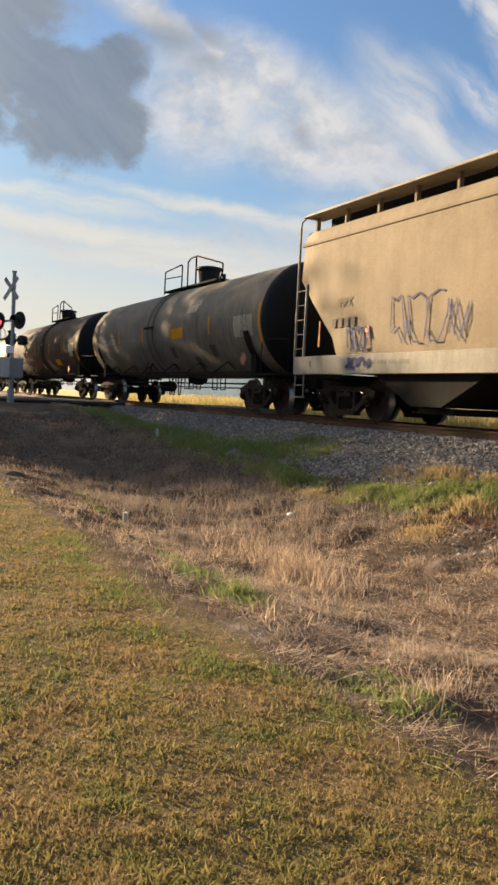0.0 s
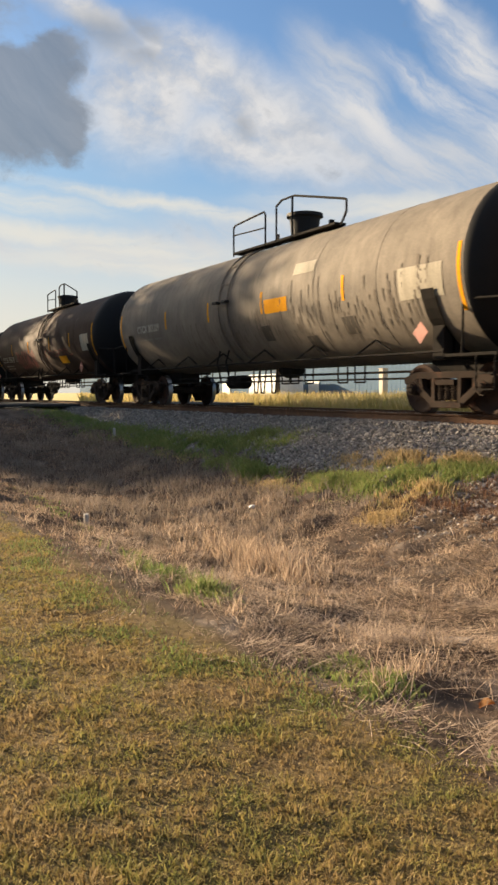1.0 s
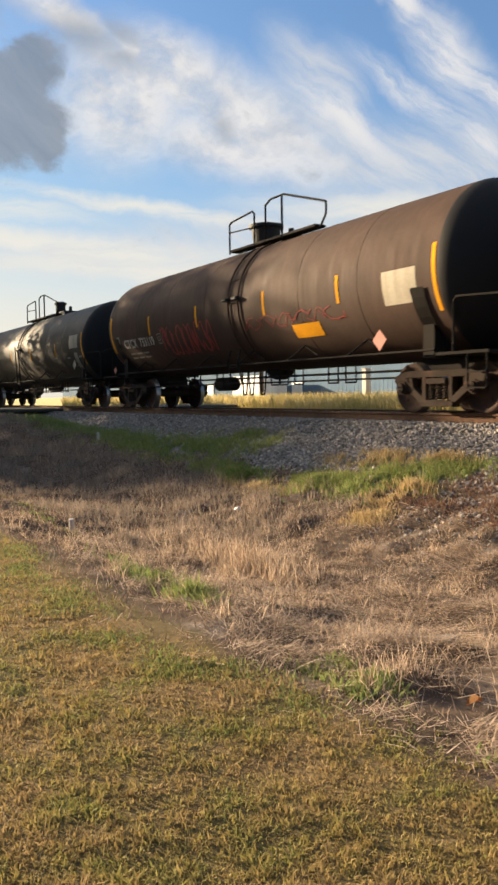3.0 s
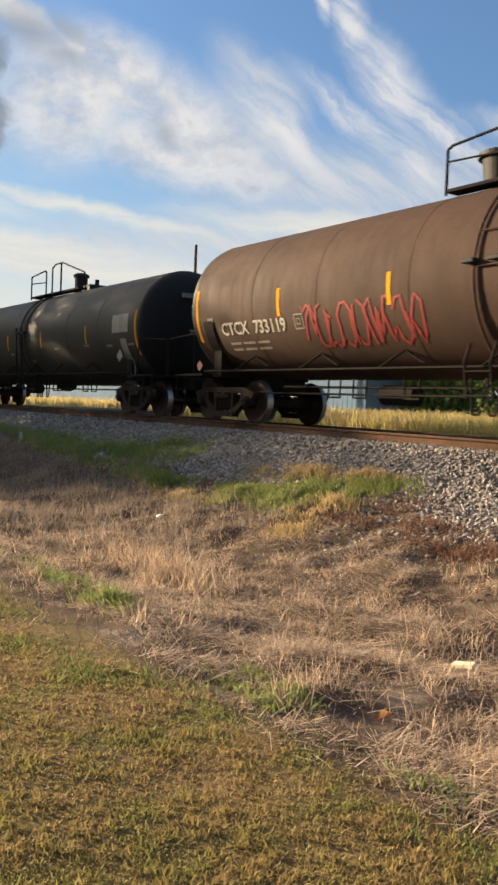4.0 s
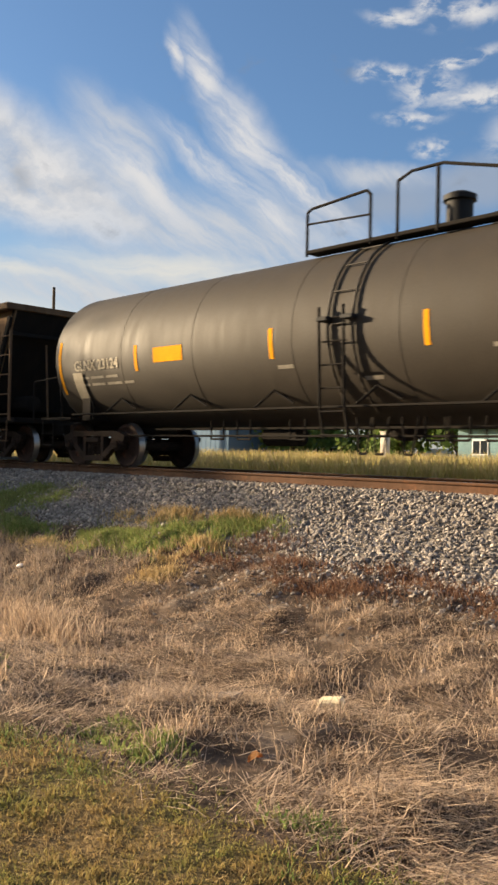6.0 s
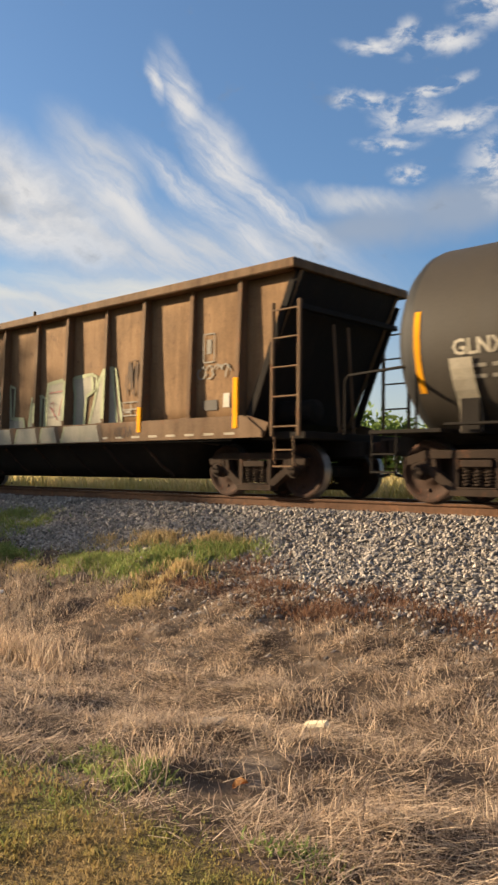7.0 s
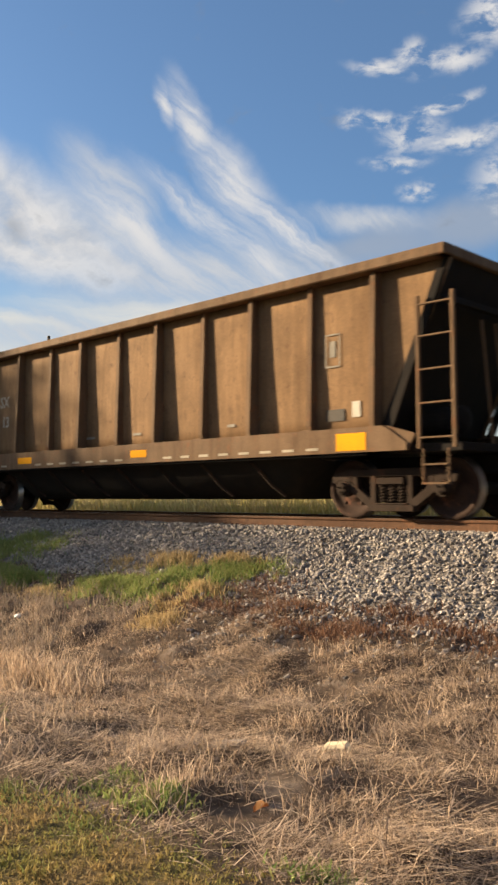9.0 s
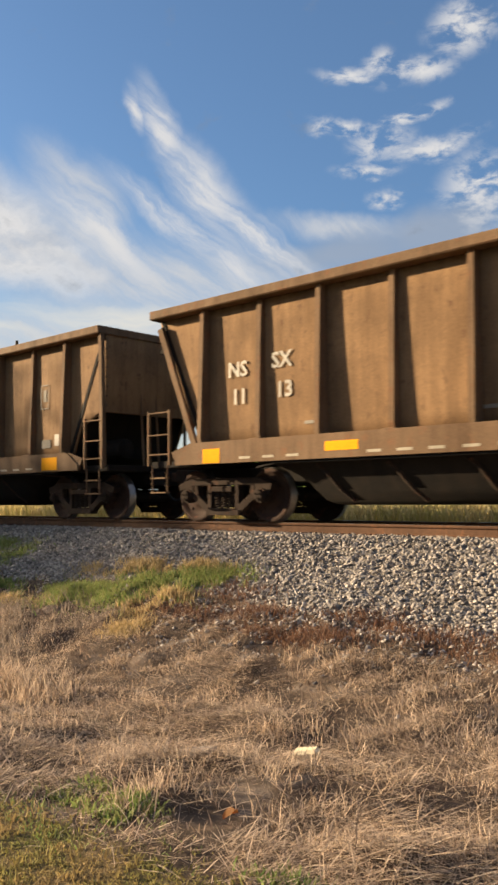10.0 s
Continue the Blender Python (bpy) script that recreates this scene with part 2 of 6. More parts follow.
M_RUST = painted("brown_weathered_gondola_steel", (0.20, 0.121, 0.062), (0.11, 0.066, 0.036), 0.8, 0.75, rust=(0.095, 0.054, 0.031), spec=0.08, coarse=1.3)
M_RIB = painted("worn_brown_rib_paint", (0.145, 0.092, 0.053), (0.07, 0.041, 0.024), 0.8, 0.6, rust=(0.15, 0.07, 0.035), spec=0.1)
M_TRUCK = painted("rusty_cast_steel", (0.034, 0.023, 0.017), (0.018, 0.014, 0.012), 0.9, 0.5, rust=(0.072, 0.034, 0.02), spec=0.1)
M_WHEEL = painted("rust_brown_wheel_steel", (0.045, 0.026, 0.019), (0.025, 0.018, 0.015), 0.8, 0.4, rust=(0.10, 0.042, 0.026), spec=0.1)
M_TREAD = painted("polished_wheel_tread", (0.35, 0.33, 0.31), (0.2, 0.18, 0.16), 0.3, 0.3, metal=0.9)
M_RAIL = painted("rusty_rail_steel", (0.10, 0.052, 0.030), (0.05, 0.03, 0.02), 0.75, 0.5, rust=(0.15, 0.07, 0.035))
M_HEADRAIL = painted("worn_rail_head", (0.30, 0.26, 0.22), (0.15, 0.12, 0.10), 0.4, 0.5, metal=0.7)
M_TIE = painted("creosoted_tie_wood", (0.06, 0.045, 0.035), (0.10, 0.085, 0.07), 0.85, 0.6)
M_YELLOW = painted("yellow_reflective_sheet", (0.66, 0.29, 0.010), (0.45, 0.20, 0.015), 0.8, 0.35, spec=0.03)
M_WHITE = painted("white_stencil_paint", (0.42, 0.39, 0.33), (0.25, 0.22, 0.18), 0.7, 0.5, spec=0.1)
M_FADED = painted("faded_white_stencil", (0.22, 0.20, 0.165), (0.13, 0.115, 0.095), 0.75, 0.5, spec=0.1)
M_PLATE = painted("grimy_pale_panel", (0.36, 0.32, 0.25), (0.21, 0.185, 0.14), 0.75, 0.6, spec=0.1)
M_TAGW = painted("pale_green_white_spray_paint", (0.34, 0.36, 0.225), (0.23, 0.24, 0.15), 0.8, 0.4, spec=0.08)
M_TAGF = painted("grey_white_spray_fill", (0.33, 0.305, 0.24), (0.20, 0.19, 0.15), 0.8, 0.5, spec=0.08)
M_TAGS = painted("dark_brown_spray_shade", (0.075, 0.055, 0.042), (0.12, 0.085, 0.06), 0.8, 0.4, spec=0.08)
M_TAGD = painted("dark_spray_paint", (0.05, 0.045, 0.04), (0.10, 0.08, 0.06), 0.6, 0.3)
M_TAGR = painted("red_spray_paint", (0.26, 0.04, 0.036), (0.12, 0.035, 0.03), 0.55, 0.6)
M_TAGB = painted("blue_spray_paint", (0.022, 0.032, 0.12), (0.06, 0.065, 0.12), 0.7, 0.5)
M_TAGO = painted("orange_spray_paint", (0.62, 0.20, 0.05), (0.4, 0.18, 0.08), 0.55, 0.5)
M_DRIP = painted("brown_drip_stain", (0.11, 0.09, 0.07), (0.16, 0.13, 0.10), 0.75, 0.5)
M_REDSIGN = painted("faded_red_placard", (0.36, 0.12, 0.09), (0.27, 0.14, 0.11), 0.5, 0.4)
M_SHED = painted("grey_blue_metal_siding", (0.10, 0.155, 0.225), (0.08, 0.12, 0.18), 0.85, 0.3, coarse=0.2, spec=0.08)
M_PALE = painted("white_metal_siding", (0.75, 0.76, 0.76), (0.55, 0.56, 0.56), 0.5, 0.3)
M_ROOF = painted("galvanised_roof_sheet", (0.5, 0.5, 0.5), (0.35, 0.33, 0.3), 0.4, 0.4, metal=0.3)
M_TEAL = painted("teal_house_paint", (0.16, 0.26, 0.28), (0.12, 0.18, 0.19), 0.7, 0.3)
M_POST = painted("weathered_pale_post", (0.52, 0.48, 0.42), (0.35, 0.3, 0.25), 0.7, 0.5)
M_SIGNAL = painted("aluminium_signal_paint", (0.34, 0.34, 0.35), (0.2, 0.2, 0.2), 0.5, 0.4, metal=0.2)
M_DARK = painted("matt_black_signal_paint", (0.02, 0.02, 0.02), (0.03, 0.03, 0.03), 0.6, 0.3)
M_ASPHALT = painted("worn_asphalt", (0.055, 0.053, 0.05), (0.08, 0.075, 0.07), 0.9, 0.4)
M_FOAM = painted("dirty_cream_block", (0.62, 0.53, 0.36), (0.45, 0.38, 0.25), 0.9, 0.3)
M_CONC = painted("grey_broken_concrete", (0.24, 0.20, 0.17), (0.16, 0.13, 0.11), 0.9, 0.4)
M_LEAF = painted("orange_dry_leaf", (0.36, 0.185, 0.075), (0.26, 0.13, 0.06), 0.8, 0.3)
M_CAR = painted("white_car_paint", (0.75, 0.75, 0.74), (0.6, 0.6, 0.6), 0.25, 0.15)
M_GLASS, net, b = material("dark_window_glass", 0.08, 0, 0.6)
b.inputs["Base Color"].default_value = (0.02, 0.025, 0.03, 1)
M_LIT, net, b = material("lit_red_signal_lens", 0.3)
b.inputs["Base Color"].default_value = (0.6, 0.02, 0.02, 1)
b.inputs["Emission Color"].default_value = (1.0, 0.05, 0.05, 1)
b.inputs["Emission Strength"].default_value = 1.3
M_STONE = speckled("crushed_ballast_stone", [(0.085, 0.077, 0.072), (0.27, 0.235, 0.205), (0.15, 0.135, 0.122), (0.37, 0.325, 0.28), (0.20, 0.18, 0.165), (0.46, 0.40, 0.34)], 18, 0.85, extra=0.12)
M_LAWN = blade("short_lawn_grass", [(0.13, 0.155, 0.045), (0.205, 0.20, 0.06), (0.27, 0.22, 0.075), (0.27, 0.19, 0.08), (0.33, 0.24, 0.115), (0.23, 0.155, 0.08)], 0.72, 0.35, 2.2)
M_STRAW = blade("dry_straw", [(0.20, 0.14, 0.098), (0.56, 0.42, 0.30), (0.13, 0.09, 0.065), (0.68, 0.53, 0.39), (0.30, 0.21, 0.145)], 0.35, 0.35, 1.6)
M_LITTER = blade("dead_weed_litter", [(0.115, 0.082, 0.064), (0.31, 0.22, 0.16), (0.07, 0.05, 0.042), (0.43, 0.315, 0.23)], 0.4)
M_DUST = blade("grey_dead_weeds", [(0.17, 0.135, 0.11), (0.30, 0.24, 0.19), (0.11, 0.085, 0.07)], 0.4)
M_REDWEED = blade("red_brown_weeds", [(0.11, 0.056, 0.037), (0.19, 0.105, 0.066), (0.07, 0.038, 0.028)], 0.3)
M_GREEN = blade("green_bank_grass", [(0.11, 0.175, 0.048), (0.175, 0.24, 0.068), (0.28, 0.265, 0.105), (0.13, 0.20, 0.052)], 0.4)
M_GOLD = blade("golden_bank_grass", [(0.46, 0.33, 0.17), (0.36, 0.27, 0.13), (0.56, 0.42, 0.24)], 0.3)
M_FIELD = blade("tall_field_grass", [(0.50, 0.38, 0.15), (0.40, 0.34, 0.11), (0.56, 0.43, 0.21), (0.44, 0.36, 0.13)], 0.5)
M_FOLIAGE = blade("tree_foliage", [(0.08, 0.13, 0.03), (0.13, 0.19, 0.045), (0.19, 0.23, 0.06)], 0.3)
M_BARK = painted("tree_bark", (0.10, 0.075, 0.055), (0.05, 0.04, 0.03), 0.9, 0.5)


# ---- mesh helpers ----
def mesh_of(bm, mat, smooth=False):
    me = bpy.data.meshes.new("mesh")
    bm.normal_update()
    bm.to_mesh(me)
    bm.free()
    for m in (mat if isinstance(mat, (list, tuple)) else [mat]):
        me.materials.append(m)
    if smooth:
        me.shade_smooth()
    return me


def part(name, bm, mat, parent, label="", smooth=False, at=None):
    me = bm if isinstance(bm, bpy.types.Mesh) else mesh_of(bm, mat, smooth)
    ob = new(name, me)
    if parent is not None:
        ob.parent = parent
    if at is not None:
        ob.matrix_basis = at if isinstance(at, Matrix) else Matrix.Translation(at)
    if label:
        tagged(ob, label)
    return ob


def box(bm, x0, x1, y0, y1, z0, z1, bevel=0.0):
    m = Matrix.LocRotScale(((x0 + x1) / 2, (y0 + y1) / 2, (z0 + z1) / 2), None, (x1 - x0, y1 - y0, z1 - z0))
    r = bmesh.ops.create_cube(bm, size=1, matrix=m)
    if bevel:
        es = list({e for v in r["verts"] for e in v.link_edges})
        bmesh.ops.bevel(bm, geom=es, offset=bevel, segments=1, affect="EDGES", profile=0.5)
    return bm


def rod(bm, p, q, r, seg=8, r2=None):
    p, q = Vector(p), Vector(q)
    d = q - p
    m = Matrix.Translation((p + q) / 2) @ d.to_track_quat("Z", "Y").to_matrix().to_4x4()
    bmesh.ops.create_cone(bm, cap_ends=True, segments=seg, radius1=r, radius2=r if r2 is None else r2, depth=d.length, matrix=m)
    return bm


def beam(bm, p, q, w, h):
    """A square bar from p to q: w across (y), h in the plane."""
    p, q = Vector(p), Vector(q)
    d = q - p
    m = Matrix.Translation((p + q) / 2) @ d.to_track_quat("X", "Z").to_matrix().to_4x4() @ Matrix.Diagonal((d.length, w, h, 1))
    bmesh.ops.create_cube(bm, size=1, matrix=m)
    return bm


def pipe(points, r, seg=6):
    bm = bmesh.new()
    for p, q in zip(points, points[1:]):
        rod(bm, p, q, r, seg)
    return bm


def prism(bm, outline, y0, y1):
    """An outline in x and z, drawn out from y0 to y1."""
    a = [bm.verts.new((x, y0, z)) for x, z in outline]
    c = [bm.verts.new((x, y1, z)) for x, z in outline]
    n = len(a)
    bm.faces.new(a)
    bm.faces.new(c[::-1])
    for i in range(n):
        bm.faces.new((a[i - 1], c[i - 1], c[i], a[i]))
    bmesh.ops.recalc_face_normals(bm, faces=bm.faces)
    return bm


def lathe(profile, seg=32, axis="Y"):
    """A body of revolution: profile rows of (along the axis, radius)."""
    bm = bmesh.new()
    rings = []
    for a, r in profile:
        ring = []
        for i in range(seg):
            t = 2 * math.pi * i / seg
            u, v = r * math.cos(t), r * math.sin(t)
            ring.append(bm.verts.new({"Y": (u, a, v), "X": (a, u, v), "Z": (u, v, a)}[axis]))
        rings.append(ring)
    for p, q in zip(rings, rings[1:]):
        for i in range(seg):
            bm.faces.new((p[i - 1], p[i], q[i], q[i - 1]))
    bm.faces.new(rings[0])
    bm.faces.new(rings[-1][::-1])
    bmesh.ops.recalc_face_normals(bm, faces=bm.faces)
    return bm


def letters(text, size, stretch=1.0):
    """Built-in lettering as a flat mesh in x and z, its lower left at the origin."""
    cu = bpy.data.curves.new("letters", "FONT")
    cu.body, cu.size, cu.resolution_u = text, size, 2
    cu.offset = size * 0.022
    ob = bpy.data.objects.new("letters", cu)
    me = bpy.data.meshes.new_from_object(ob)
    bpy.data.objects.remove(ob)
    bpy.data.curves.remove(cu)
    me.transform(Matrix(((stretch, 0, 0, 0), (0, 0, -1, 0), (0, 1, 0, 0), (0, 0, 0, 1))))
    return me


def tint(me, mat):
    me.materials.clear()
    me.materials.append(mat)
    return me

# ---- ground ----
RAIL_Y, RAIL_Z = 11.37, 1.22      # middle of the track, top of the rails
rng = np.random.default_rng(7)


def ease(a, b, v):
    u = np.clip((v - a) / (b - a), 0, 1)
    return u * u * (3 - 2 * u)


def lumps(x, y, s, seed=0.0):
    """Smooth uneven ground: a few crossing waves."""
    return (np.sin(x * 1.3 / s + seed) * np.sin(y * 1.7 / s + 1.3 * seed) + 0.6 * np.sin((x * 0.8 + y * 1.1) * 2.3 / s + 2.1 * seed)
            + 0.4 * np.sin((x * 1.9 - y * 0.7) * 2.9 / s + seed)) / 2


def cells(x, y, size, seed):
    """Smooth random unevenness, 0 to 1, with lumps of that size."""
    table = np.random.default_rng(seed).random((257, 257))
    u, v = (x / size) % 256, (y / size) % 256
    i, j = u.astype(int), v.astype(int)
    a, c = u - i, v - j
    a, c = a * a * (3 - 2 * a), c * c * (3 - 2 * c)
    return (table[i, j] * (1 - a) + table[i + 1, j] * a) * (1 - c) + (table[i, j + 1] * (1 - a) + table[i + 1, j + 1] * a) * c


def ground_z(x, y):
    x, y = np.asarray(x, float), np.asarray(y, float)
    deep = -0.12 - 0.33 * ease(-3, -9, x)
    z = deep * ease(2.3, 4.6, y)
    z = z + (0.15 - deep) * ease(5.6, 8.3, y)
    z = z + np.clip((y - 8.2) * 0.5, 0, 0.87)
    lift = ease(-17, -29, x) * (1 - ease(8, 9.6, y))
    z = z * (1 - lift) + 1.0 * lift * ease(-6, 4, y)
    z = np.where(y > 12.9, np.maximum(1.02 - (y - 12.9) * 0.3, 0.7), z)
    z = z + 0.16 * np.exp(-(((x + 10.2) / 1.7) ** 2 + ((y - 8.3) / 0.5) ** 2))      # grassy hump on the bank
    z = z + 0.10 * np.exp(-(((x + 15.5) / 3.0) ** 2 + ((y - 8.6) / 0.5) ** 2))
    rough = np.where((y > 2.6) & (y < 8.2), 0.045, 0.015)
    near = ease(2.5, 3.1, y) * ease(8.4, 7.8, y) * ease(40, 20, np.hypot(x, y))
    z = z + near * (0.13 * (cells(x, y, 0.55, 71) - 0.5) + 0.07 * (cells(x, y, 0.24, 72) - 0.5))
    return z + rough * lumps(x, y, 0.6) * ease(60, 20, np.hypot(x, y)) * np.where(y > 9.3, 0.3, 1.0)


def lawn_edge(x):
    """Where the mown lawn ends: it swings nearer to the ditch in the east."""
    return 2.12 + 0.36 * ease(-5.0, -3.4, x) + 0.30 * ease(-6.6, -9.6, x) + 0.05 * np.sin(x * 2.7 + 0.6) + 0.04 * np.sin(x * 6.1)


def sheet_mesh(xs, ys):
    gx, gy = np.meshgrid(xs, ys)
    v = np.stack([gx, gy, ground_z(gx, gy)], -1).reshape(-1, 3)
    w = len(xs)
    i = np.arange((len(ys) - 1) * w).reshape(-1, w)[:, :-1].ravel()
    f = np.stack([i, i + 1, i + 1 + w, i + w], -1)
    me = bpy.data.meshes.new("ground")
    me.from_pydata(v.tolist(), [], f.tolist())
    me.shade_smooth()
    return me


def soil_material():
    m, net, b = material("soil_and_thatch", 0.95, 0, 0.1)
    o = obj(net)
    sep = net.n("ShaderNodeSeparateXYZ")
    net.put(sep.inputs[0], o)
    wob = net.noise(o, 1.1, 5, 0.6).outputs[0]
    y = net.math("ADD", sep.outputs[1], net.math("MULTIPLY_ADD", wob, 1.0, -0.5))
    fine = net.noise(o, 14, 6, 0.7).outputs[0]
    mid = net.noise(o, 2.2, 5, 0.6).outputs[0]
    lawn = net.mix(net.ramp(mid, [(0.35, 0.0), (0.65, 1.0)]), (0.085, 0.07, 0.03), (0.16, 0.108, 0.052))
    dry = net.mix(net.ramp(mid, [(0.3, 0.0), (0.7, 1.0)]), (0.042, 0.031, 0.024), (0.125, 0.088, 0.062))
    grit = net.mix(net.ramp(fine, [(0.35, 0.0), (0.65, 1.0)]), (0.085, 0.076, 0.070), (0.20, 0.18, 0.16))
    far = net.mix(net.ramp(mid, [(0.3, 0.0), (0.7, 1.0)]), (0.48, 0.40, 0.17), (0.58, 0.47, 0.22))

    def step(at):
        r = net.n("ShaderNodeMapRange", interpolation_type="SMOOTHSTEP")
        net.put(r.inputs[0], y)
        r.inputs[1].default_value, r.inputs[2].default_value = at - 0.12, at + 0.12
        return r.outputs[0]
    pale = net.noise(o, 1.7, 6, 0.65).outputs[0]
    dry = net.mix(net.ramp(pale, [(0.55, 0.0), (0.70, 0.7)]), dry, (0.20, 0.165, 0.14))
    c = net.mix(step(2.42), lawn, dry)
    c = net.mix(step(8.35), c, grit)
    c = net.mix(step(13.8), c, far)
    c = net.mix(0.7, c, net.mix(1.0, c, net.ramp(fine, [(0.25, 0.45), (0.75, 1.5)]), "MULTIPLY"))
    net.put(b.inputs["Base Color"], c)
    bump(net, b, fine, 0.9, 0.03)
    return m


M_SOIL = soil_material()
far_side = [-3000, -1200, -500, -220, -120, -80, -60, -48, -40]
xs = np.array(far_side + list(np.arange(-36, 3, 0.10)) + [4, 6, 9, 14, 22, 40, 90, 250, 800, 3000])
ys = np.array([-3000, -800, -250, -90, -40, -20, -10, -5, -2.5, -1] + list(np.arange(0, 15, 0.085)) + [16, 18, 22, 28, 36, 50, 80, 140, 300, 800, 3000])
ground = tagged(new("ground", sheet_mesh(xs, ys)), "uneven lawn, dry ditch, stony bank and grassy field", "ground", kind="structure")
ground.data.materials.append(M_SOIL)


# ---- grass, straw and stones ----
def blades(name, x, y, h, w, lean, mat, label, category, z=None, bend=0.4, spread=(0.2, 1.6), head=None):
    """Many stalks as one mesh: each two faces, tapered and bent over."""
    n = len(x)
    z = ground_z(x, y) - 0.01 if z is None else z
    head = rng.uniform(0, 2 * math.pi, n) if head is None else head
    turn = rng.uniform(0, 2 * math.pi, n)
    lean = np.minimum(np.asarray(lean) * rng.uniform(*spread, n), 1.55)
    side = np.stack([np.cos(turn), np.sin(turn), np.zeros(n)], -1) * (w * rng.uniform(0.6, 1.4, n) / 2)[:, None]
    base = np.stack([x, y, z], -1)
    flow = np.stack([np.cos(head), np.sin(head), np.zeros(n)], -1)
    rise = np.array([0, 0, 1.0])
    mid = base + (flow * np.sin(lean)[:, None] + rise * np.cos(lean)[:, None]) * (h * 0.55)[:, None]
    l2 = np.minimum(lean + bend * rng.uniform(0, 1.5, n), 1.75)
    tip = mid + (flow * np.sin(l2)[:, None] + rise * np.cos(l2)[:, None]) * (h * 0.45)[:, None]
    v = np.stack([base - side, base + side, mid + side * 0.7, mid - side * 0.7, tip], 1).reshape(-1, 3)
    k = np.arange(n)[:, None] * 5
    quads = (k + np.array([0, 1, 2, 3])).tolist()
    tris = (k + np.array([3, 2, 4])).tolist()
    me = bpy.data.meshes.new(name)
    me.from_pydata(v.tolist(), [], quads + tris)
    me.materials.append(mat)
    ob = new(name, me)
    tagged(ob, label, category, kind="stuff")
    return ob


def clumped(x, y, keep, scale, seed):
    """Thins points out in patches."""
    d = 2.6 * (cells(x, y, scale, seed) - 0.5) + 1.4 * (cells(x, y, scale * 0.37, seed + 30) - 0.5)
    ok = d + rng.normal(0, 0.35, len(x)) > keep
    return x[ok], y[ok]


# mown lawn, in tufts
n = 420000
d = 1.6 + 13 * rng.random(n) ** 1.8
a = np.radians(rng.uniform(16, 88, n))
x, y = -d * np.sin(a), d * np.cos(a)
ok = y < lawn_edge(x) + rng.normal(0, 0.10, n)
x, y = x[ok], y[ok]
tuft = 1.4 * cells(x, y, 0.07, 3) ** 2 + 0.9 * cells(x, y, 0.31, 4) ** 2
h = (0.022 + 0.020 * tuft) * rng.uniform(0.6, 1.5, len(x))
blades("lawn_grass", x, y, h, 0.0042 + 0.0012 * np.hypot(x, y), 0.8, M_LAWN, "short mown yellow-green lawn grass, drying in patches", "grass", bend=0.7)
# the rest of the lawn round and behind
n = 60000
x, y = rng.uniform(-9, 5, n), rng.uniform(-5, 2.9, n)
ok = y < lawn_edge(x) + rng.normal(0, 0.12, n)
x, y = x[ok], y[ok]
blades("lawn_grass", x, y, (0.016 + 0.027 * 1.5 * cells(x, y, 0.06, 3) ** 2) * rng.uniform(0.6, 1.5, len(x)), np.full(len(x), 0.011), 0.75, M_LAWN, "short mown yellow-green lawn grass underfoot", "grass", bend=0.7)
# greener weeds along the edge of the lawn
n = 16000
x = rng.uniform(-9, -1.5, n)
y = lawn_edge(x) - 0.12 + rng.normal(0, 0.17, n)
x, y = clumped(x, y, 0.25, 0.3, 4)
blades("lawn_edge_grass", x, y, 0.02 + 0.045 * rng.random(len(x)), 0.007, 0.8, M_GREEN, "greener uncut grass along the lawn's edge", "grass")


def thickness(x, y):
    """How thick the dead growth lies: heaps and bare gaps, thin along the lawn and in the shaded ditch."""
    heap = 1.15 * cells(x, y, 0.62, 61) + 0.75 * cells(x, y, 0.24, 62) - 0.52
    bare = 0.45 * ease(0.55, 0.1, y - lawn_edge(x)) * ease(-3.2, -4.6, x) + 0.9 * np.exp(-(((x + 6.4) / 0.7) ** 2 + ((y - 3.75) / 0.3) ** 2))
    far = 0.40 * ease(-9.5, -12.5, x) * ease(4.4, 5.6, y)
    return heap - bare - far


# straw that fell in swathes, each lying its own way
n = 150000
d = 3.0 + 9.5 * rng.random(n) ** 1.15
a = np.radians(rng.uniform(14, 72, n))
x, y = -d * np.sin(a), d * np.cos(a)
ok = (y > lawn_edge(x) + rng.normal(0.15, 0.15, n)) & (y < 7.9 - 0.9 * ease(-9, -5, x) + rng.normal(0, 0.3, n)) & (thickness(x, y) > rng.normal(0.30, 0.16, n))
x, y = x[ok], y[ok]
way_lain = 2 * math.pi * 1.6 * cells(x, y, 1.1, 63) + rng.normal(0, 1.0, len(x))
blades("fallen_straw", x, y, 0.04 + 0.24 * rng.random(len(x)) ** 2.6, 0.0032 + 0.0006 * np.hypot(x, y), 1.5, M_STRAW,
       "flattened dry straw stalks lying in swathes over the ditch", "straw", z=ground_z(x, y) + 0.06 * rng.random(len(x)) * np.clip(thickness(x, y) + 0.2, 0.1, 1), bend=0.15, spread=(0.80, 1.05), head=way_lain)
# single long pale stalks on top
n = 900
x, y = rng.uniform(-8, -1.8, n), rng.uniform(2.7, 6.6, n)
ok = y > lawn_edge(x) + 0.15
x, y = x[ok], y[ok]
blades("loose_stalks", x, y, rng.uniform(0.15, 0.42, len(x)), 0.0075, 1.45, M_STRAW, "long pale loose straw stalks", "straw", z=ground_z(x, y) + 0.05, bend=0.2, spread=(0.85, 1.05))
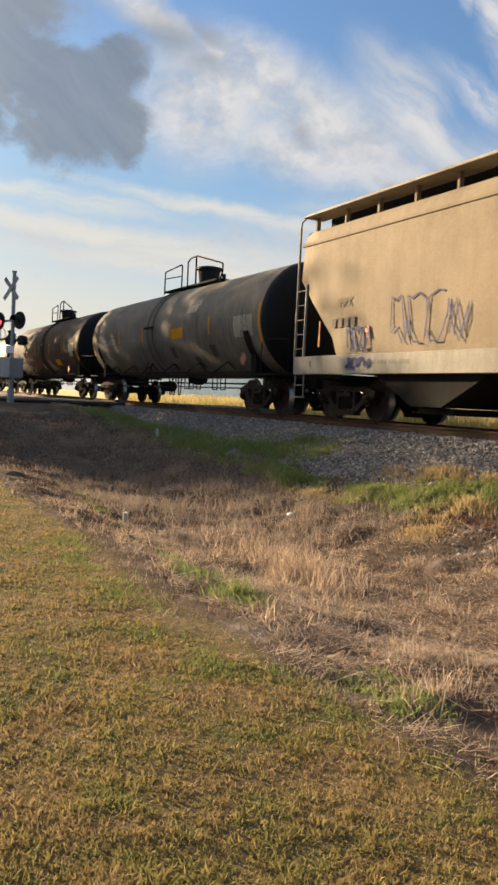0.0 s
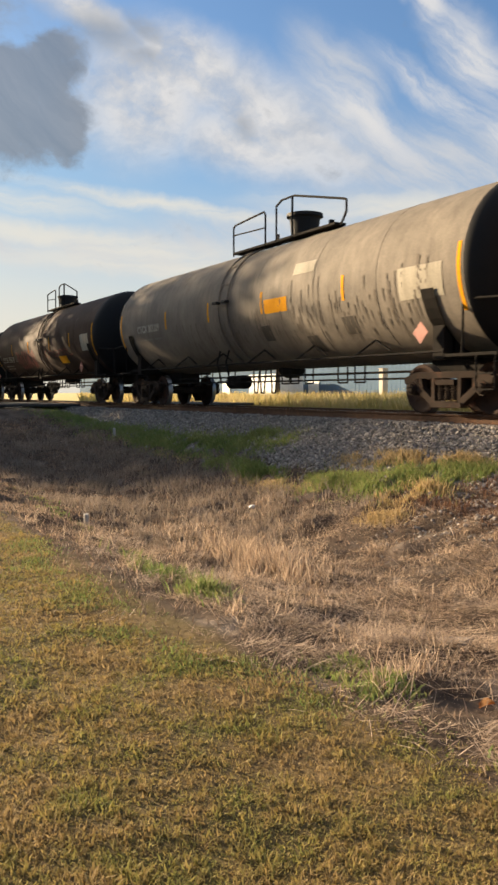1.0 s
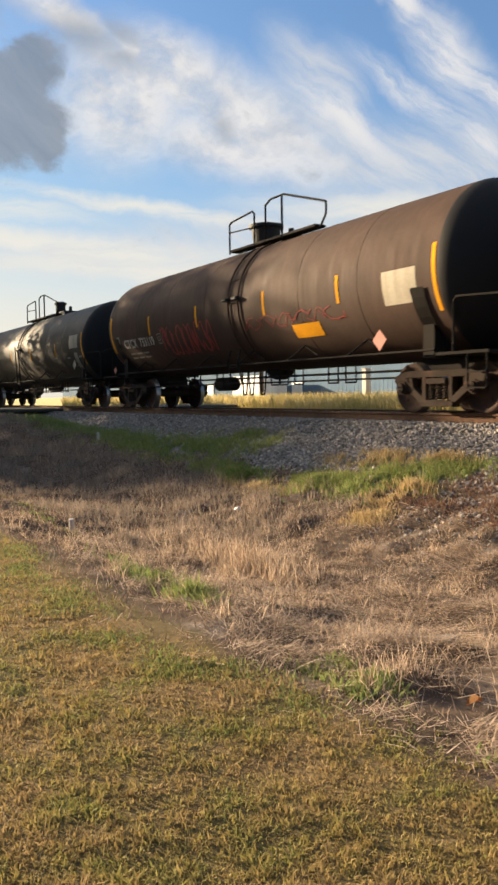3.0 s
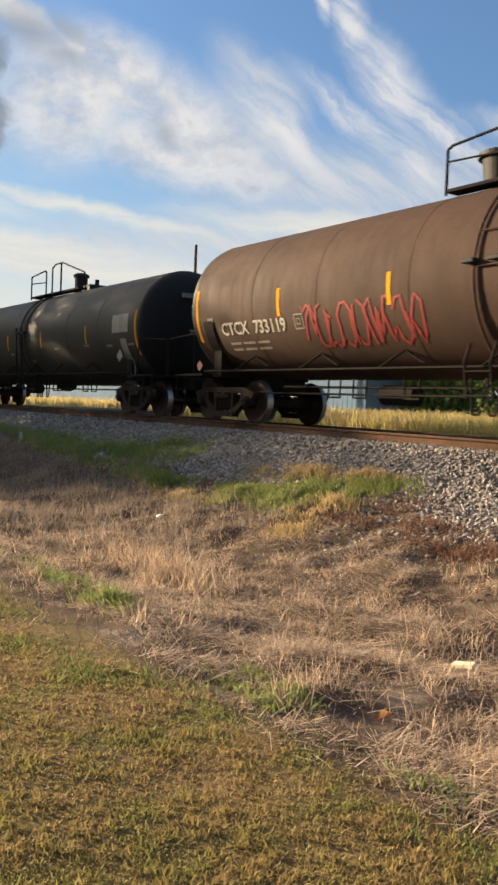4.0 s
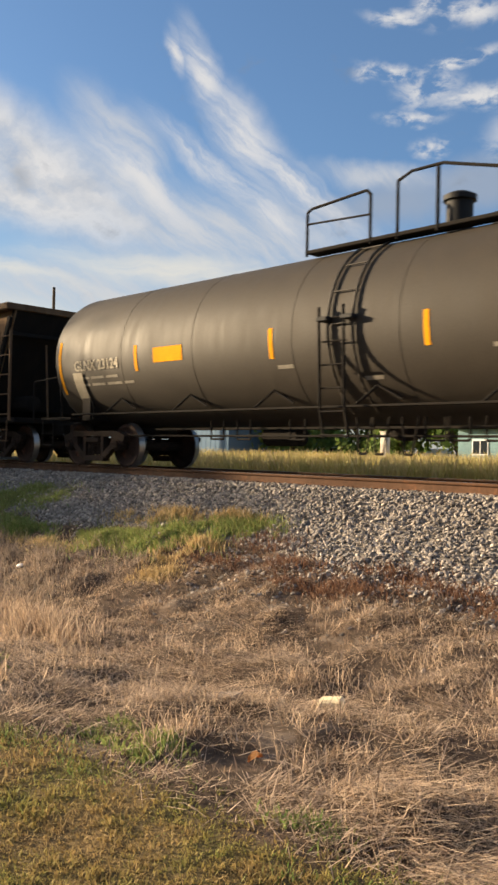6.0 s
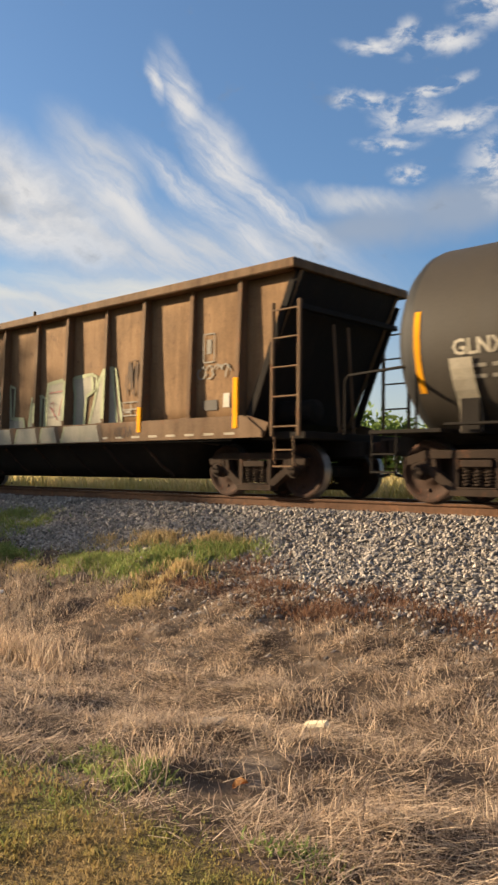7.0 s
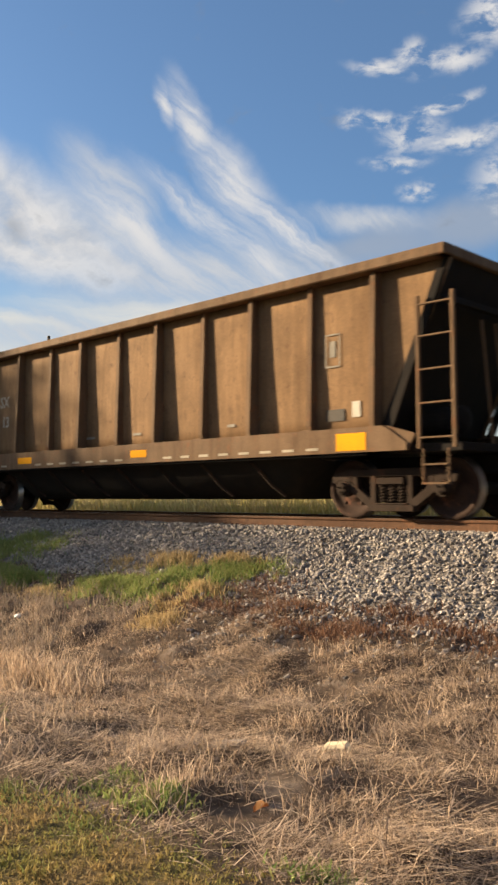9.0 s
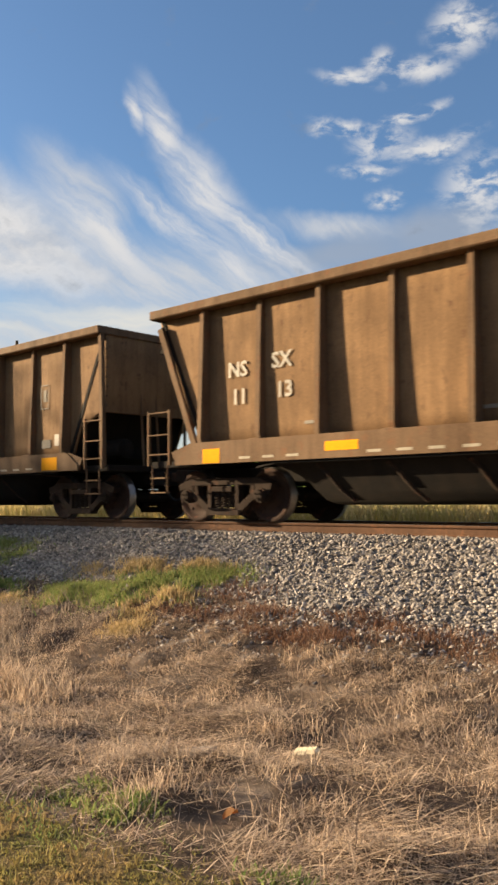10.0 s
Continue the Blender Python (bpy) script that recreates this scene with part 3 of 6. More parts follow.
# standing dead stalks in clumps
cx, cy = rng.uniform(-12, -1.6, 620), rng.uniform(2.7, 7.0, 620)
ok = (cy > lawn_edge(cx) + 0.2) & (thickness(cx, cy) > 0.05)
cx, cy = cx[ok], cy[ok]
k = rng.integers(0, len(cx), 17000)
x, y = cx[k] + rng.normal(0, 0.085, len(k)), cy[k] + rng.normal(0, 0.07, len(k))
blades("standing_straw", x, y, (0.06 + 0.20 * rng.random(len(cx)) ** 1.5)[k] * rng.uniform(0.4, 1.2, len(k)), 0.006, 0.6, M_STRAW,
       "upright tufts of dead straw in the ditch", "straw", bend=0.5)
# brown litter under and between
n = 190000
x, y = -1.4 - 24.6 * rng.random(n) ** 1.7, rng.uniform(2.2, 8.3, n)
ok = (y > lawn_edge(x) + 0.05) & (rng.random(n) < 0.5 + 0.5 * ease(-4, -10, x)) & (cells(x, y, 0.4, 64) + 0.5 * cells(x, y, 0.15, 65) > rng.normal(0.55, 0.15, n))
x, y = x[ok], y[ok]
blades("weed_litter", x, y, 0.025 + 0.09 * rng.random(len(x)) ** 1.5, 0.004 + 0.0009 * np.hypot(x, y), 1.2, M_LITTER, "brown dead weeds and leaf litter in the ditch", "litter")
# grey dead weeds in the shaded ditch
cx, cy = rng.uniform(-24, -9.5, 260), rng.uniform(4.2, 7.6, 260)
k = rng.integers(0, 260, 17000)
x, y = cx[k] + rng.normal(0, 0.24, len(k)), cy[k] + rng.normal(0, 0.14, len(k))
blades("grey_weeds", x, y, 0.07 + 0.20 * rng.random(len(k)), 0.012, 0.5, M_DUST, "grey-brown dead weeds in the ditch", "weeds")
# tall pale straw clumps in the ditch bottom
s = np.array([(-7.9, 4.75, 0.42, 0.20), (-9.6, 4.85, 0.5, 0.18), (-8.7, 5.0, 0.5, 0.25)])
k = rng.integers(0, 3, 4200)
x, y = s[k, 0] + rng.normal(0, 1, 4200) * s[k, 2], s[k, 1] + rng.normal(0, 1, 4200) * s[k, 3]
x, y = clumped(x, y, -0.2, 0.25, 9)
k = len(x)
blades("tall_straw_clump", x, y, 0.12 + 0.28 * rng.random(k), 0.009, 0.5, M_STRAW, "tall clump of pale dry grass in the ditch", "dry grass")
# red-brown weeds near the stones
s = np.array([(-8.0, 8.45, 0.35, 0.14), (-8.2, 7.65, 0.5, 0.12), (-6.3, 7.35, 0.4, 0.12), (-5.7, 7.35, 0.35, 0.14), (-5.6, 8.2, 0.3, 0.12), (-4.7, 7.9, 0.35, 0.16), (-7.2, 7.9, 0.4, 0.15), (-3.6, 7.6, 0.5, 0.2)])
k = rng.integers(0, len(s), 5200)
x, y = s[k, 0] + rng.normal(0, 1, len(k)) * s[k, 2], s[k, 1] + rng.normal(0, 1, len(k)) * s[k, 3]
blades("red_weeds", x, y, 0.05 + 0.13 * rng.random(len(k)), 0.011, 0.7, M_REDWEED, "low red-brown dead weeds below the stones", "weeds")


def patch(name, spots, count, height, mat, label, lean=0.5):
    """Grass round some spots: x, y, spread in x, spread in y."""
    s = np.array(spots)
    k = rng.integers(0, len(s), count)
    x, y = s[k, 0] + rng.normal(0, 1, count) * s[k, 2], s[k, 1] + rng.normal(0, 1, count) * s[k, 3]
    x, y = clumped(x, y, -0.12, 0.32, 8)
    blades(name, x, y, height * rng.uniform(0.5, 1.3, len(x)), 0.014, lean, mat, label, "grass")


patch("bank_grass", [(-11.3, 7.75, 0.5, 0.2), (-10.4, 7.95, 0.6, 0.25), (-9.6, 8.25, 0.45, 0.22), (-8.9, 8.75, 0.35, 0.14)], 24000, 0.12, M_GREEN, "green grass on a hump of the bank")
patch("bank_grass", [(-20.8, 8.5, 1.2, 0.25), (-18.4, 8.4, 1.0, 0.28), (-16.6, 8.6, 0.8, 0.28), (-15.2, 8.95, 0.5, 0.22), (-14.6, 7.9, 0.6, 0.12), (-13.4, 7.75, 0.4, 0.12), (-24.5, 8.0, 1.6, 0.4)], 60000, 0.16, M_GREEN,
      "green grass along the foot of the ballast")
# first two spots: the hump's sunlit edge as gold blades; the rest dry tufts
patch("bank_gold_grass", [(-10.9, 8.48, 0.45, 0.10), (-9.9, 8.72, 0.45, 0.10), (-8.85, 7.15, 0.16, 0.12), (-9.2, 7.65, 0.2, 0.10), (-11.8, 7.5, 0.4, 0.12), (-12.6, 7.5, 0.6, 0.12), (-17.5, 7.9, 1.4, 0.12)], 11000, 0.12, M_GOLD,
      "golden dry tufts on the bank, with sunlit gold on the hump")
# low sun on the hump's top edge, put in as taller gold blades
patch("bank_gold_grass", [(-11.0, 8.62, 0.4, 0.06), (-10.2, 8.80, 0.4, 0.06), (-9.4, 8.95, 0.35, 0.06), (-9.0, 8.0, 0.22, 0.08)], 5200, 0.19, M_GOLD, "grass along the top of the hump, coloured gold as sunlit", 0.4)
patch("ditch_grass", [(-7.2, 3.0, 0.32, 0.10), (-6.05, 2.95, 0.2, 0.08), (-6.6, 3.0, 0.25, 0.08)], 3600, 0.15, M_GREEN, "green grass clump at the edge of the ditch")
patch("ditch_grass", [(-12.0, 3.6, 0.7, 0.12), (-15.5, 4.1, 0.9, 0.2), (-3.5, 2.9, 0.10, 0.05), (-4.0, 2.95, 0.08, 0.05), (-2.3, 2.7, 0.10, 0.06), (-3.4, 2.72, 0.12, 0.05), (-3.95, 2.8, 0.12, 0.05)], 2800, 0.07, M_GREEN, "small green weeds in the ditch")
# tall field grass beyond the track
n = 36000
y = 18.3 + 24 * rng.random(n) ** 1.6
x = -y * np.tan(np.radians(rng.uniform(15, 72, n)))
x, y = clumped(x, y, -0.9, 2.2, 2)
blades("field_grass", x, y, 0.55 + 0.6 * rng.random(len(x)), 0.02 + 0.0012 * np.hypot(x, y), 0.25, M_FIELD,
       "tall sunlit yellow-green grass beyond the track", "grass", bend=0.4)


def stones(name, x, y, z, size, mat, label, category, seed=1):
    """Broken stones as one mesh: flattened, uneven ten-sided lumps."""
    n = len(x)
    r = np.random.default_rng(seed)
    p = (1 + 5 ** 0.5) / 2
    ico = np.array([(-1, p, 0), (1, p, 0), (-1, -p, 0), (1, -p, 0), (0, -1, p), (0, 1, p), (0, -1, -p), (0, 1, -p), (p, 0, -1), (p, 0, 1), (-p, 0, -1), (-p, 0, 1)]) / 1.9
    tri = np.array([(0, 11, 5), (0, 5, 1), (0, 1, 7), (0, 7, 10), (0, 10, 11), (1, 5, 9), (5, 11, 4), (11, 10, 2), (10, 7, 6), (7, 1, 8),
                    (3, 9, 4), (3, 4, 2), (3, 2, 6), (3, 6, 8), (3, 8, 9), (4, 9, 5), (2, 4, 11), (6, 2, 10), (8, 6, 7), (9, 8, 1)])
    v = ico[None] * r.uniform(0.5, 1.3, (n, 12, 1)) * (size[:, None, None] * np.stack([r.uniform(0.8, 1.4, n), r.uniform(0.7, 1.2, n), r.uniform(0.5, 0.9, n)], -1)[:, None])
    t = r.uniform(0, 6.28, n)
    c, s = np.cos(t)[:, None], np.sin(t)[:, None]
    v = np.stack([v[..., 0] * c - v[..., 1] * s, v[..., 0] * s + v[..., 1] * c, v[..., 2] + 0.35 * v[..., 0]], -1) + np.stack([x, y, z], -1)[:, None]
    f = (np.arange(n)[:, None, None] * 12 + tri[None]).reshape(-1, 3)
    me = bpy.data.meshes.new(name)
    me.from_pydata(v.reshape(-1, 3).tolist(), [], f.tolist())
    me.materials.append(mat)
    return tagged(new(name, me), label, category, kind="stuff")


n = 46000
x = np.concatenate([rng.uniform(-16, -1.2, 34000), rng.uniform(-34, -16, 12000)])
y = rng.uniform(7.75, 10.62, n)
edge_y = 8.28 - 0.3 * ease(-7.5, -4, x) + 0.22 * lumps(x, y, 1.4, 6) + 0.62 * np.exp(-((x + 10.0) / 1.3) ** 2) + 0.35 * np.exp(-((x + 17) / 2.2) ** 2) - 0.25 * np.exp(-((x + 13.9) / 0.5) ** 2)
ok = (y > edge_y) | (rng.random(n) < 0.05)
x, y = x[ok], y[ok]
stones("ballast", x, y, ground_z(x, y) + rng.uniform(-0.015, 0.035, len(x)), rng.uniform(0.016, 0.037, len(x)), M_STONE, "crushed grey and tan ballast stones under the track", "ballast")
x, y = rng.uniform(-30, -1, 4200), rng.uniform(10.7, 12.9, 4200)
stones("ballast", x, y, np.full(4200, 1.02) + rng.uniform(-0.02, 0.02, 4200), rng.uniform(0.025, 0.05, 4200), M_STONE, "ballast stones between the rails", "ballast", 2)
# strays that rolled down the bank
n = 1700
x, y = rng.uniform(-8.5, -1.2, n), 8.2 - np.abs(rng.normal(0, 0.75, n))
stones("stray_stones", x, y, ground_z(x, y) + 0.005, rng.uniform(0.014, 0.034, n), M_STONE, "stray ballast stones on the dry bank", "stones", 3)

# ---- track ----
def rail_mesh():
    """Flat-bottomed rail with head, web and foot."""
    half = [(0.036, 0.0), (0.036, -0.028), (0.03, -0.042), (0.009, -0.056), (0.009, -0.135), (0.03, -0.155), (0.07, -0.162), (0.07, -0.175)]
    prof = half + [(-u, z) for u, z in half[::-1]]
    bm = bmesh.new()
    ends = []
    for x in (-320.0, 60.0):
        ends.append([bm.verts.new((x, u, z)) for u, z in prof])
    k = len(prof)
    for i in range(k):
        f = bm.faces.new((ends[0][i - 1], ends[0][i], ends[1][i], ends[1][i - 1]))
        f.material_index = 1 if i == 0 else 0
    for e in ends:
        bm.faces.new(e)
    bmesh.ops.recalc_face_normals(bm, faces=bm.faces)
    return mesh_of(bm, [M_RAIL, M_HEADRAIL])


track = tagged(new("railway_track"), "rusty steel rails on dark wooden ties", "railway track", kind="structure")
track.matrix_basis = pose(0, RAIL_Y, RAIL_Z)
rail = rail_mesh()
for side in (-0.753, 0.753):
    part("rail", rail, None, track, "rusty rail with a worn bright head", at=(0, side, 0))
bm = box(bmesh.new(), -0.115, 0.115, -1.3, 1.3, -0.33, -0.178, 0.012)
tie_mesh = mesh_of(bm, M_TIE)
bm = bmesh.new()
for s in (-0.753, 0.753):
    box(bm, -0.09, 0.09, s - 0.17, s + 0.17, -0.182, -0.172, 0.004)
    for u in (-0.05, 0.05):
        for w in (-0.1, 0.1):
            box(bm, u - 0.012, u + 0.012, s + w - 0.02, s + w + 0.02, -0.178, -0.145)
plate_mesh = mesh_of(bm, M_RAIL)
for i in range(80):
    tie = part("tie", tie_mesh, None, track, at=(-40 + 0.53 * i, 0.03 * math.sin(i * 2.3), 0))
    part("tie_plate", plate_mesh, None, tie)

# ---- rolling stock: each car's origin lies on the rail tops at the car's middle; its seen side faces -y ----
WHEEL_R = 0.457
WHEELSETS = []


def wheel_mesh():
    prof = [(-0.075, 0.10), (-0.085, 0.16), (-0.045, 0.19), (-0.030, 0.36), (-0.07, 0.385), (-0.07, 0.445), (-0.062, WHEEL_R),
            (0.045, WHEEL_R + 0.004), (0.055, 0.483), (0.075, 0.483), (0.078, 0.40), (0.02, 0.37), (0.005, 0.19), (0.07, 0.16), (0.07, 0.10)]
    bm = lathe(prof, 40)
    for f in bm.faces:
        c = f.calc_center_median()
        r = math.hypot(c.x, c.z)
        if r > 0.4515:
            f.material_index = 1
    # a casting mark and hub bolts
    for k in range(5):
        t = 2 * math.pi * k / 5
        box(bm, 0.27 * math.cos(t) - 0.02, 0.27 * math.cos(t) + 0.02, -0.052, -0.03, 0.27 * math.sin(t) - 0.02, 0.27 * math.sin(t) + 0.02)
    return mesh_of(bm, [M_WHEEL, M_TREAD], True)


def side_frame_mesh():
    """Cast frame: top chord, two windows, sloped arms, spring seat, pedestals."""
    bm = bmesh.new()
    o, d = -0.07, 0.07
    beam(bm, (-0.80, 0, 0.70), (0.80, 0, 0.70), 0.15, 0.12)
    for s in (-1, 1):
        beam(bm, (s * 0.78, 0, 0.70), (s * 1.12, 0, 0.60), 0.15, 0.13)
        beam(bm, (s * 0.92, 0, 0.60), (s * 0.30, 0, 0.17), 0.15, 0.13)
        beam(bm, (s * 0.33, 0, 0.68), (s * 0.33, 0, 0.18), 0.15, 0.10)
        beam(bm, (s * 0.70, 0, 0.68), (s * 0.66, 0, 0.45), 0.13, 0.09)
        box(bm, s * 0.89 - 0.17, s * 0.89 + 0.17, o, d, 0.46, 0.66, 0.03)
    beam(bm, (-0.40, 0, 0.165), (0.40, 0, 0.165), 0.19, 0.10)
    box(bm, -0.30, 0.30, -0.10, 0.10, 0.215, 0.24)
    beam(bm, (-0.24, -0.03, 0.57), (0.24, -0.03, 0.57), 0.16, 0.10)
    bmesh.ops.bevel(bm, geom=bm.edges[:], offset=0.008, segments=1, affect="EDGES")
    return mesh_of(bm, M_TRUCK)


def spring_mesh():
    bm = bmesh.new()
    p = None
    for i in range(61):
        t = i / 10 * 2 * math.pi
        q = (0.062 * math.cos(t), 0.062 * math.sin(t), 0.245 + 0.27 * i / 60)
        if p and i % 1 == 0:
            rod(bm, p, q, 0.016, 5)
        p = q
    return mesh_of(bm, M_TRUCK)


def cap_mesh():
    bm = lathe([(-0.16, 0.05), (-0.155, 0.085), (-0.10, 0.10), (-0.10, 0.125), (0.06, 0.125), (0.06, 0.05)], 20)
    for k in range(3):
        t = 2.1 * k + 0.5
        rod(bm, (0.05 * math.cos(t), -0.18, 0.05 * math.sin(t)), (0.05 * math.cos(t), -0.15, 0.05 * math.sin(t)), 0.016, 6)
    return mesh_of(bm, M_TRUCK)


WHEEL, SIDE_FRAME, SPRING, CAP = wheel_mesh(), side_frame_mesh(), spring_mesh(), cap_mesh()
AXLE = mesh_of(lathe([(-0.98, 0.07), (-0.80, 0.075), (-0.70, 0.10), (0.70, 0.10), (0.80, 0.075), (0.98, 0.07)], 16), M_TRUCK, True)
BOLSTER = mesh_of(box(bmesh.new(), -0.22, 0.22, -1.0, 1.0, 0.42, 0.62, 0.03), M_TRUCK)
BRAKE = mesh_of(box(box(bmesh.new(), -0.05, 0.05, -0.85, 0.85, 0.40, 0.52, 0.01), -0.03, 0.03, -0.78, -0.62, 0.28, 0.66, 0.01), M_TRUCK)


def running_gear(car, at):
    """One four-wheeled truck under a car."""
    for s in (-0.89, 0.89):
        ws = part("wheelset", AXLE, None, car, at=(at + s, 0, WHEEL_R))
        part("wheel", WHEEL, None, ws, "rusty steel wheel with a bright tread", at=(0, -0.765, 0))
        part("wheel", WHEEL, None, ws, at=pose(0, 0.765, 0, 0, 0, 180))
        WHEELSETS.append(ws)
        part("brake_beam", BRAKE, None, car, at=(at + s * 0.40, 0, 0))
        for y, r in ((-0.99, 0), (0.99, 180)):
            part("bearing_cap", CAP, None, car, at=pose(at + s, y, WHEEL_R, 0, 0, r))
    for y, r in ((-0.99, 0), (0.99, 180)):
        sf = part("side_frame", SIDE_FRAME, None, car, "rust-brown cast side frame", at=pose(at, y, 0, 0, 0, r))
        for u in (-0.17, 0, 0.17):
            part("coil_spring", SPRING, None, sf, at=(u, 0, 0))
    part("bolster", BOLSTER, None, car, at=(at, 0, 0))


def coupler(car, x, s):
    """Drawbar, knuckle and air hose at one end; s: which way it points."""
    bm = bmesh.new()
    box(bm, min(x - s * 0.9, x - s * 0.1), max(x - s * 0.9, x - s * 0.1), -0.09, 0.09, 0.76, 0.94, 0.02)
    box(bm, min(x - s * 0.16, x + s * 0.06), max(x - s * 0.16, x + s * 0.06), -0.15, 0.13, 0.72, 1.0, 0.04)
    part("coupler", bm, M_TRUCK, car, "rusty knuckle coupler")
    pts = [(x - s * 0.35, -0.25 * s, 0.72), (x - s * 0.2, -0.27 * s, 0.5), (x - s * 0.05, -0.24 * s, 0.38), (x + s * 0.08, -0.18 * s, 0.42)]
    part("air_hose", pipe(pts, 0.025), M_DARK, car, "black rubber air hose")


def lying(outline, y, car, name, mat, label="", hug=None):
    """A thin flat mark on a side: outline in x and z; hug(z) gives its y on a curved shell."""
    bm = bmesh.new()
    if hug:
        zs = sorted({p[1] for p in outline})
        z0, z1 = zs[0], zs[-1]
        k = max(2, int((z1 - z0) / 0.06) + 1)
        lo = [p for p in outline if abs(p[1] - z0) < 1e-6] or [outline[0]]
        x0, x1 = min(p[0] for p in outline), max(p[0] for p in outline)
        rows = []
        for i in range(k + 1):
            z = z0 + (z1 - z0) * i / k
            rows.append([bm.verts.new((x, hug(z) - 0.006, z)) for x in (x0, x1)])
        for p, q in zip(rows, rows[1:]):
            bm.faces.new((p[0], p[1], q[1], q[0]))
    else:
        prism(bm, outline, y - 0.005, y)
    return part(name, bm, mat, car, label)


def stencil(car, text, x, z, size, mat, y=None, hug=None, name="lettering", label="", stretch=1.0):
    me = tint(letters(text, size, stretch), mat)
    for v in me.vertices:
        zz = z + v.co.z
        v.co = (x + v.co.x, (hug(zz) - 0.012) if hug else y - 0.006, zz)
    return part(name, me, None, car, label)


def small_print(car, x, z, widths, mat, hug=None, y=None, h=0.045):
    """Writing too small to read: bars of its size."""
    for w in widths:
        lying([(x, z), (x + w, z), (x + w, z + h), (x, z + h)], y, car, "small_print", mat, hug=hug)
        x += w + 0.09


def shell_mesh(r, zc, seam, depth, mats, dark_ends, seg=64):
    """Tank barrel with dished heads; shallow weld seams stand out."""
    prof = []
    for i in range(9):
        t = math.pi / 2 * i / 8
        prof.append((-seam - depth * math.cos(t), max(r * math.sin(t), 0.01)))
    prof += [(-seam + 0.02, r)]
    prof += [(-a, b) for a, b in prof[::-1]]
    bm = lathe(prof, seg, "X")
    for f in bm.faces:
        f.smooth = True
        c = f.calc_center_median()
        # heads take the near-black that holds their shade
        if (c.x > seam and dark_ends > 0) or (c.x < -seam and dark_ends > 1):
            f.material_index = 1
    bmesh.ops.translate(bm, verts=bm.verts, vec=(0, 0, zc))
    return mesh_of(bm, mats)


def tank_car(u, half, r, zc, seam, depth, mat, label, ladder, deck, dome, dome_r=0.45, dome_top=0.62, cone=False, rail_h=0.9):
    """A tank car; ladder, deck, dome: places along the car."""
    car = tagged(new("tank_car"), label, "tank car", "cars of the freight train")
    end = half + 2.09
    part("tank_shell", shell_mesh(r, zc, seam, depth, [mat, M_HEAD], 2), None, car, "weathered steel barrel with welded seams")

    def hug(z):
        return -math.sqrt(max(r * r - (z - zc) ** 2, 0.01))
    top = zc + r
    for i in range(1, 7):
        x = -seam + 2 * seam * i / 7 + 0.1 * math.sin(i * 2.7)
        part("weld_seam", lathe([(x - 0.014, r - 0.01), (x - 0.008, r + 0.004), (x + 0.008, r + 0.004), (x + 0.014, r - 0.01)], 64, "X"), mat, car, at=(0, 0, zc))
    for s in (-1, 1):
        t = s * half
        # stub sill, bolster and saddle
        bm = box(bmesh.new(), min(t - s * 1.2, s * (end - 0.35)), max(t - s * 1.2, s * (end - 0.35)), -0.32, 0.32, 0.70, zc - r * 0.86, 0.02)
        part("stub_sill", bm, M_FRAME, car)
        bm = bmesh.new()
        ys = np.linspace(-1.25, 1.25, 11)
        low = 0.98
        for x0, x1 in ((t - 0.14, t + 0.14),):
            ring = []
            for y in ys:
                zt = zc - math.sqrt(r * r - y * y) + 0.02
                ring.append([bm.verts.new(p) for p in ((x0, y, low), (x1, y, low), (x1, y, zt), (x0, y, zt))])
            for p, q in zip(ring, ring[1:]):
                for i in range(4):
                    bm.faces.new((p[i - 1], p[i], q[i], q[i - 1]))
            bm.faces.new(ring[0][::-1])
            bm.faces.new(ring[-1])
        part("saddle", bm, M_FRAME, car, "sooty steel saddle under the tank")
        # bracket that climbs the side over the saddle
        bm = bmesh.new()
        zz = np.linspace(1.0, zc - 0.35, 8)
        pts = [[bm.verts.new((t + s * w + 0.02 * s, min(hug(z), hug(1.35) if z < 1.35 else 0) - 0.035, z)) for w in (-0.17, 0.17)] for z in zz]
        for p, q in zip(pts, pts[1:]):
            bm.faces.new((p[0], p[1], q[1], q[0]))
        bmesh.ops.solidify(bm, geom=bm.faces[:], thickness=0.03)
        part("side_bracket", bm, M_PLATE if mat is M_BLACK else M_FRAME, car, "grimy steel bracket on the tank's side")
        # end deck, steps and handrail
        bm = box(bmesh.new(), min(t + s * 0.35, s * (end - 0.55)), max(t + s * 0.35, s * (end - 0.55)), -1.42, 1.42, 1.00, 1.05)
        part("end_deck", bm, M_FRAME, car, "steel end deck")
        for y in (-1.40, 1.40):
            x0, x1 = t + s * 0.75, s * (end - 0.6)
            part("end_handrail", pipe([(x0, y, 1.05), (x0, y, 1.88), (x0 + s * 0.06, y, 1.95), (x1 + s * 0.5, y * 0.94, 1.90), (x1 + s * 0.56, y * 0.94, 1.83), (x1 + s * 0.56, y * 0.94, 1.0)], 0.022), M_FRAME, car)
            bm = bmesh.new()
            for x in (x1 - s * 0.42, x1):
                rod(bm, (x, y, 1.02), (x, y, 0.42), 0.018, 6)
            for z in (0.44, 0.70):
                box(bm, min(x1 - s * 0.42, x1), max(x1 - s * 0.42, x1), y - 0.05, y + 0.05, z - 0.012, z + 0.012)
            part("step", bm, M_FRAME, car, "hanging steel step")
        coupler(car, s * end, s)
        # curved yellow band at the end of the barrel
        x = s * (seam - 0.10)
        lying([(x - 0.045, zc - 0.78), (x + 0.045, zc - 0.78), (x + 0.045, zc + 0.35), (x - 0.045, zc + 0.35)], 0, car, "reflective_strip", M_YELLOW, "yellow reflective strip", hug=hug)
        running_gear(car, t)
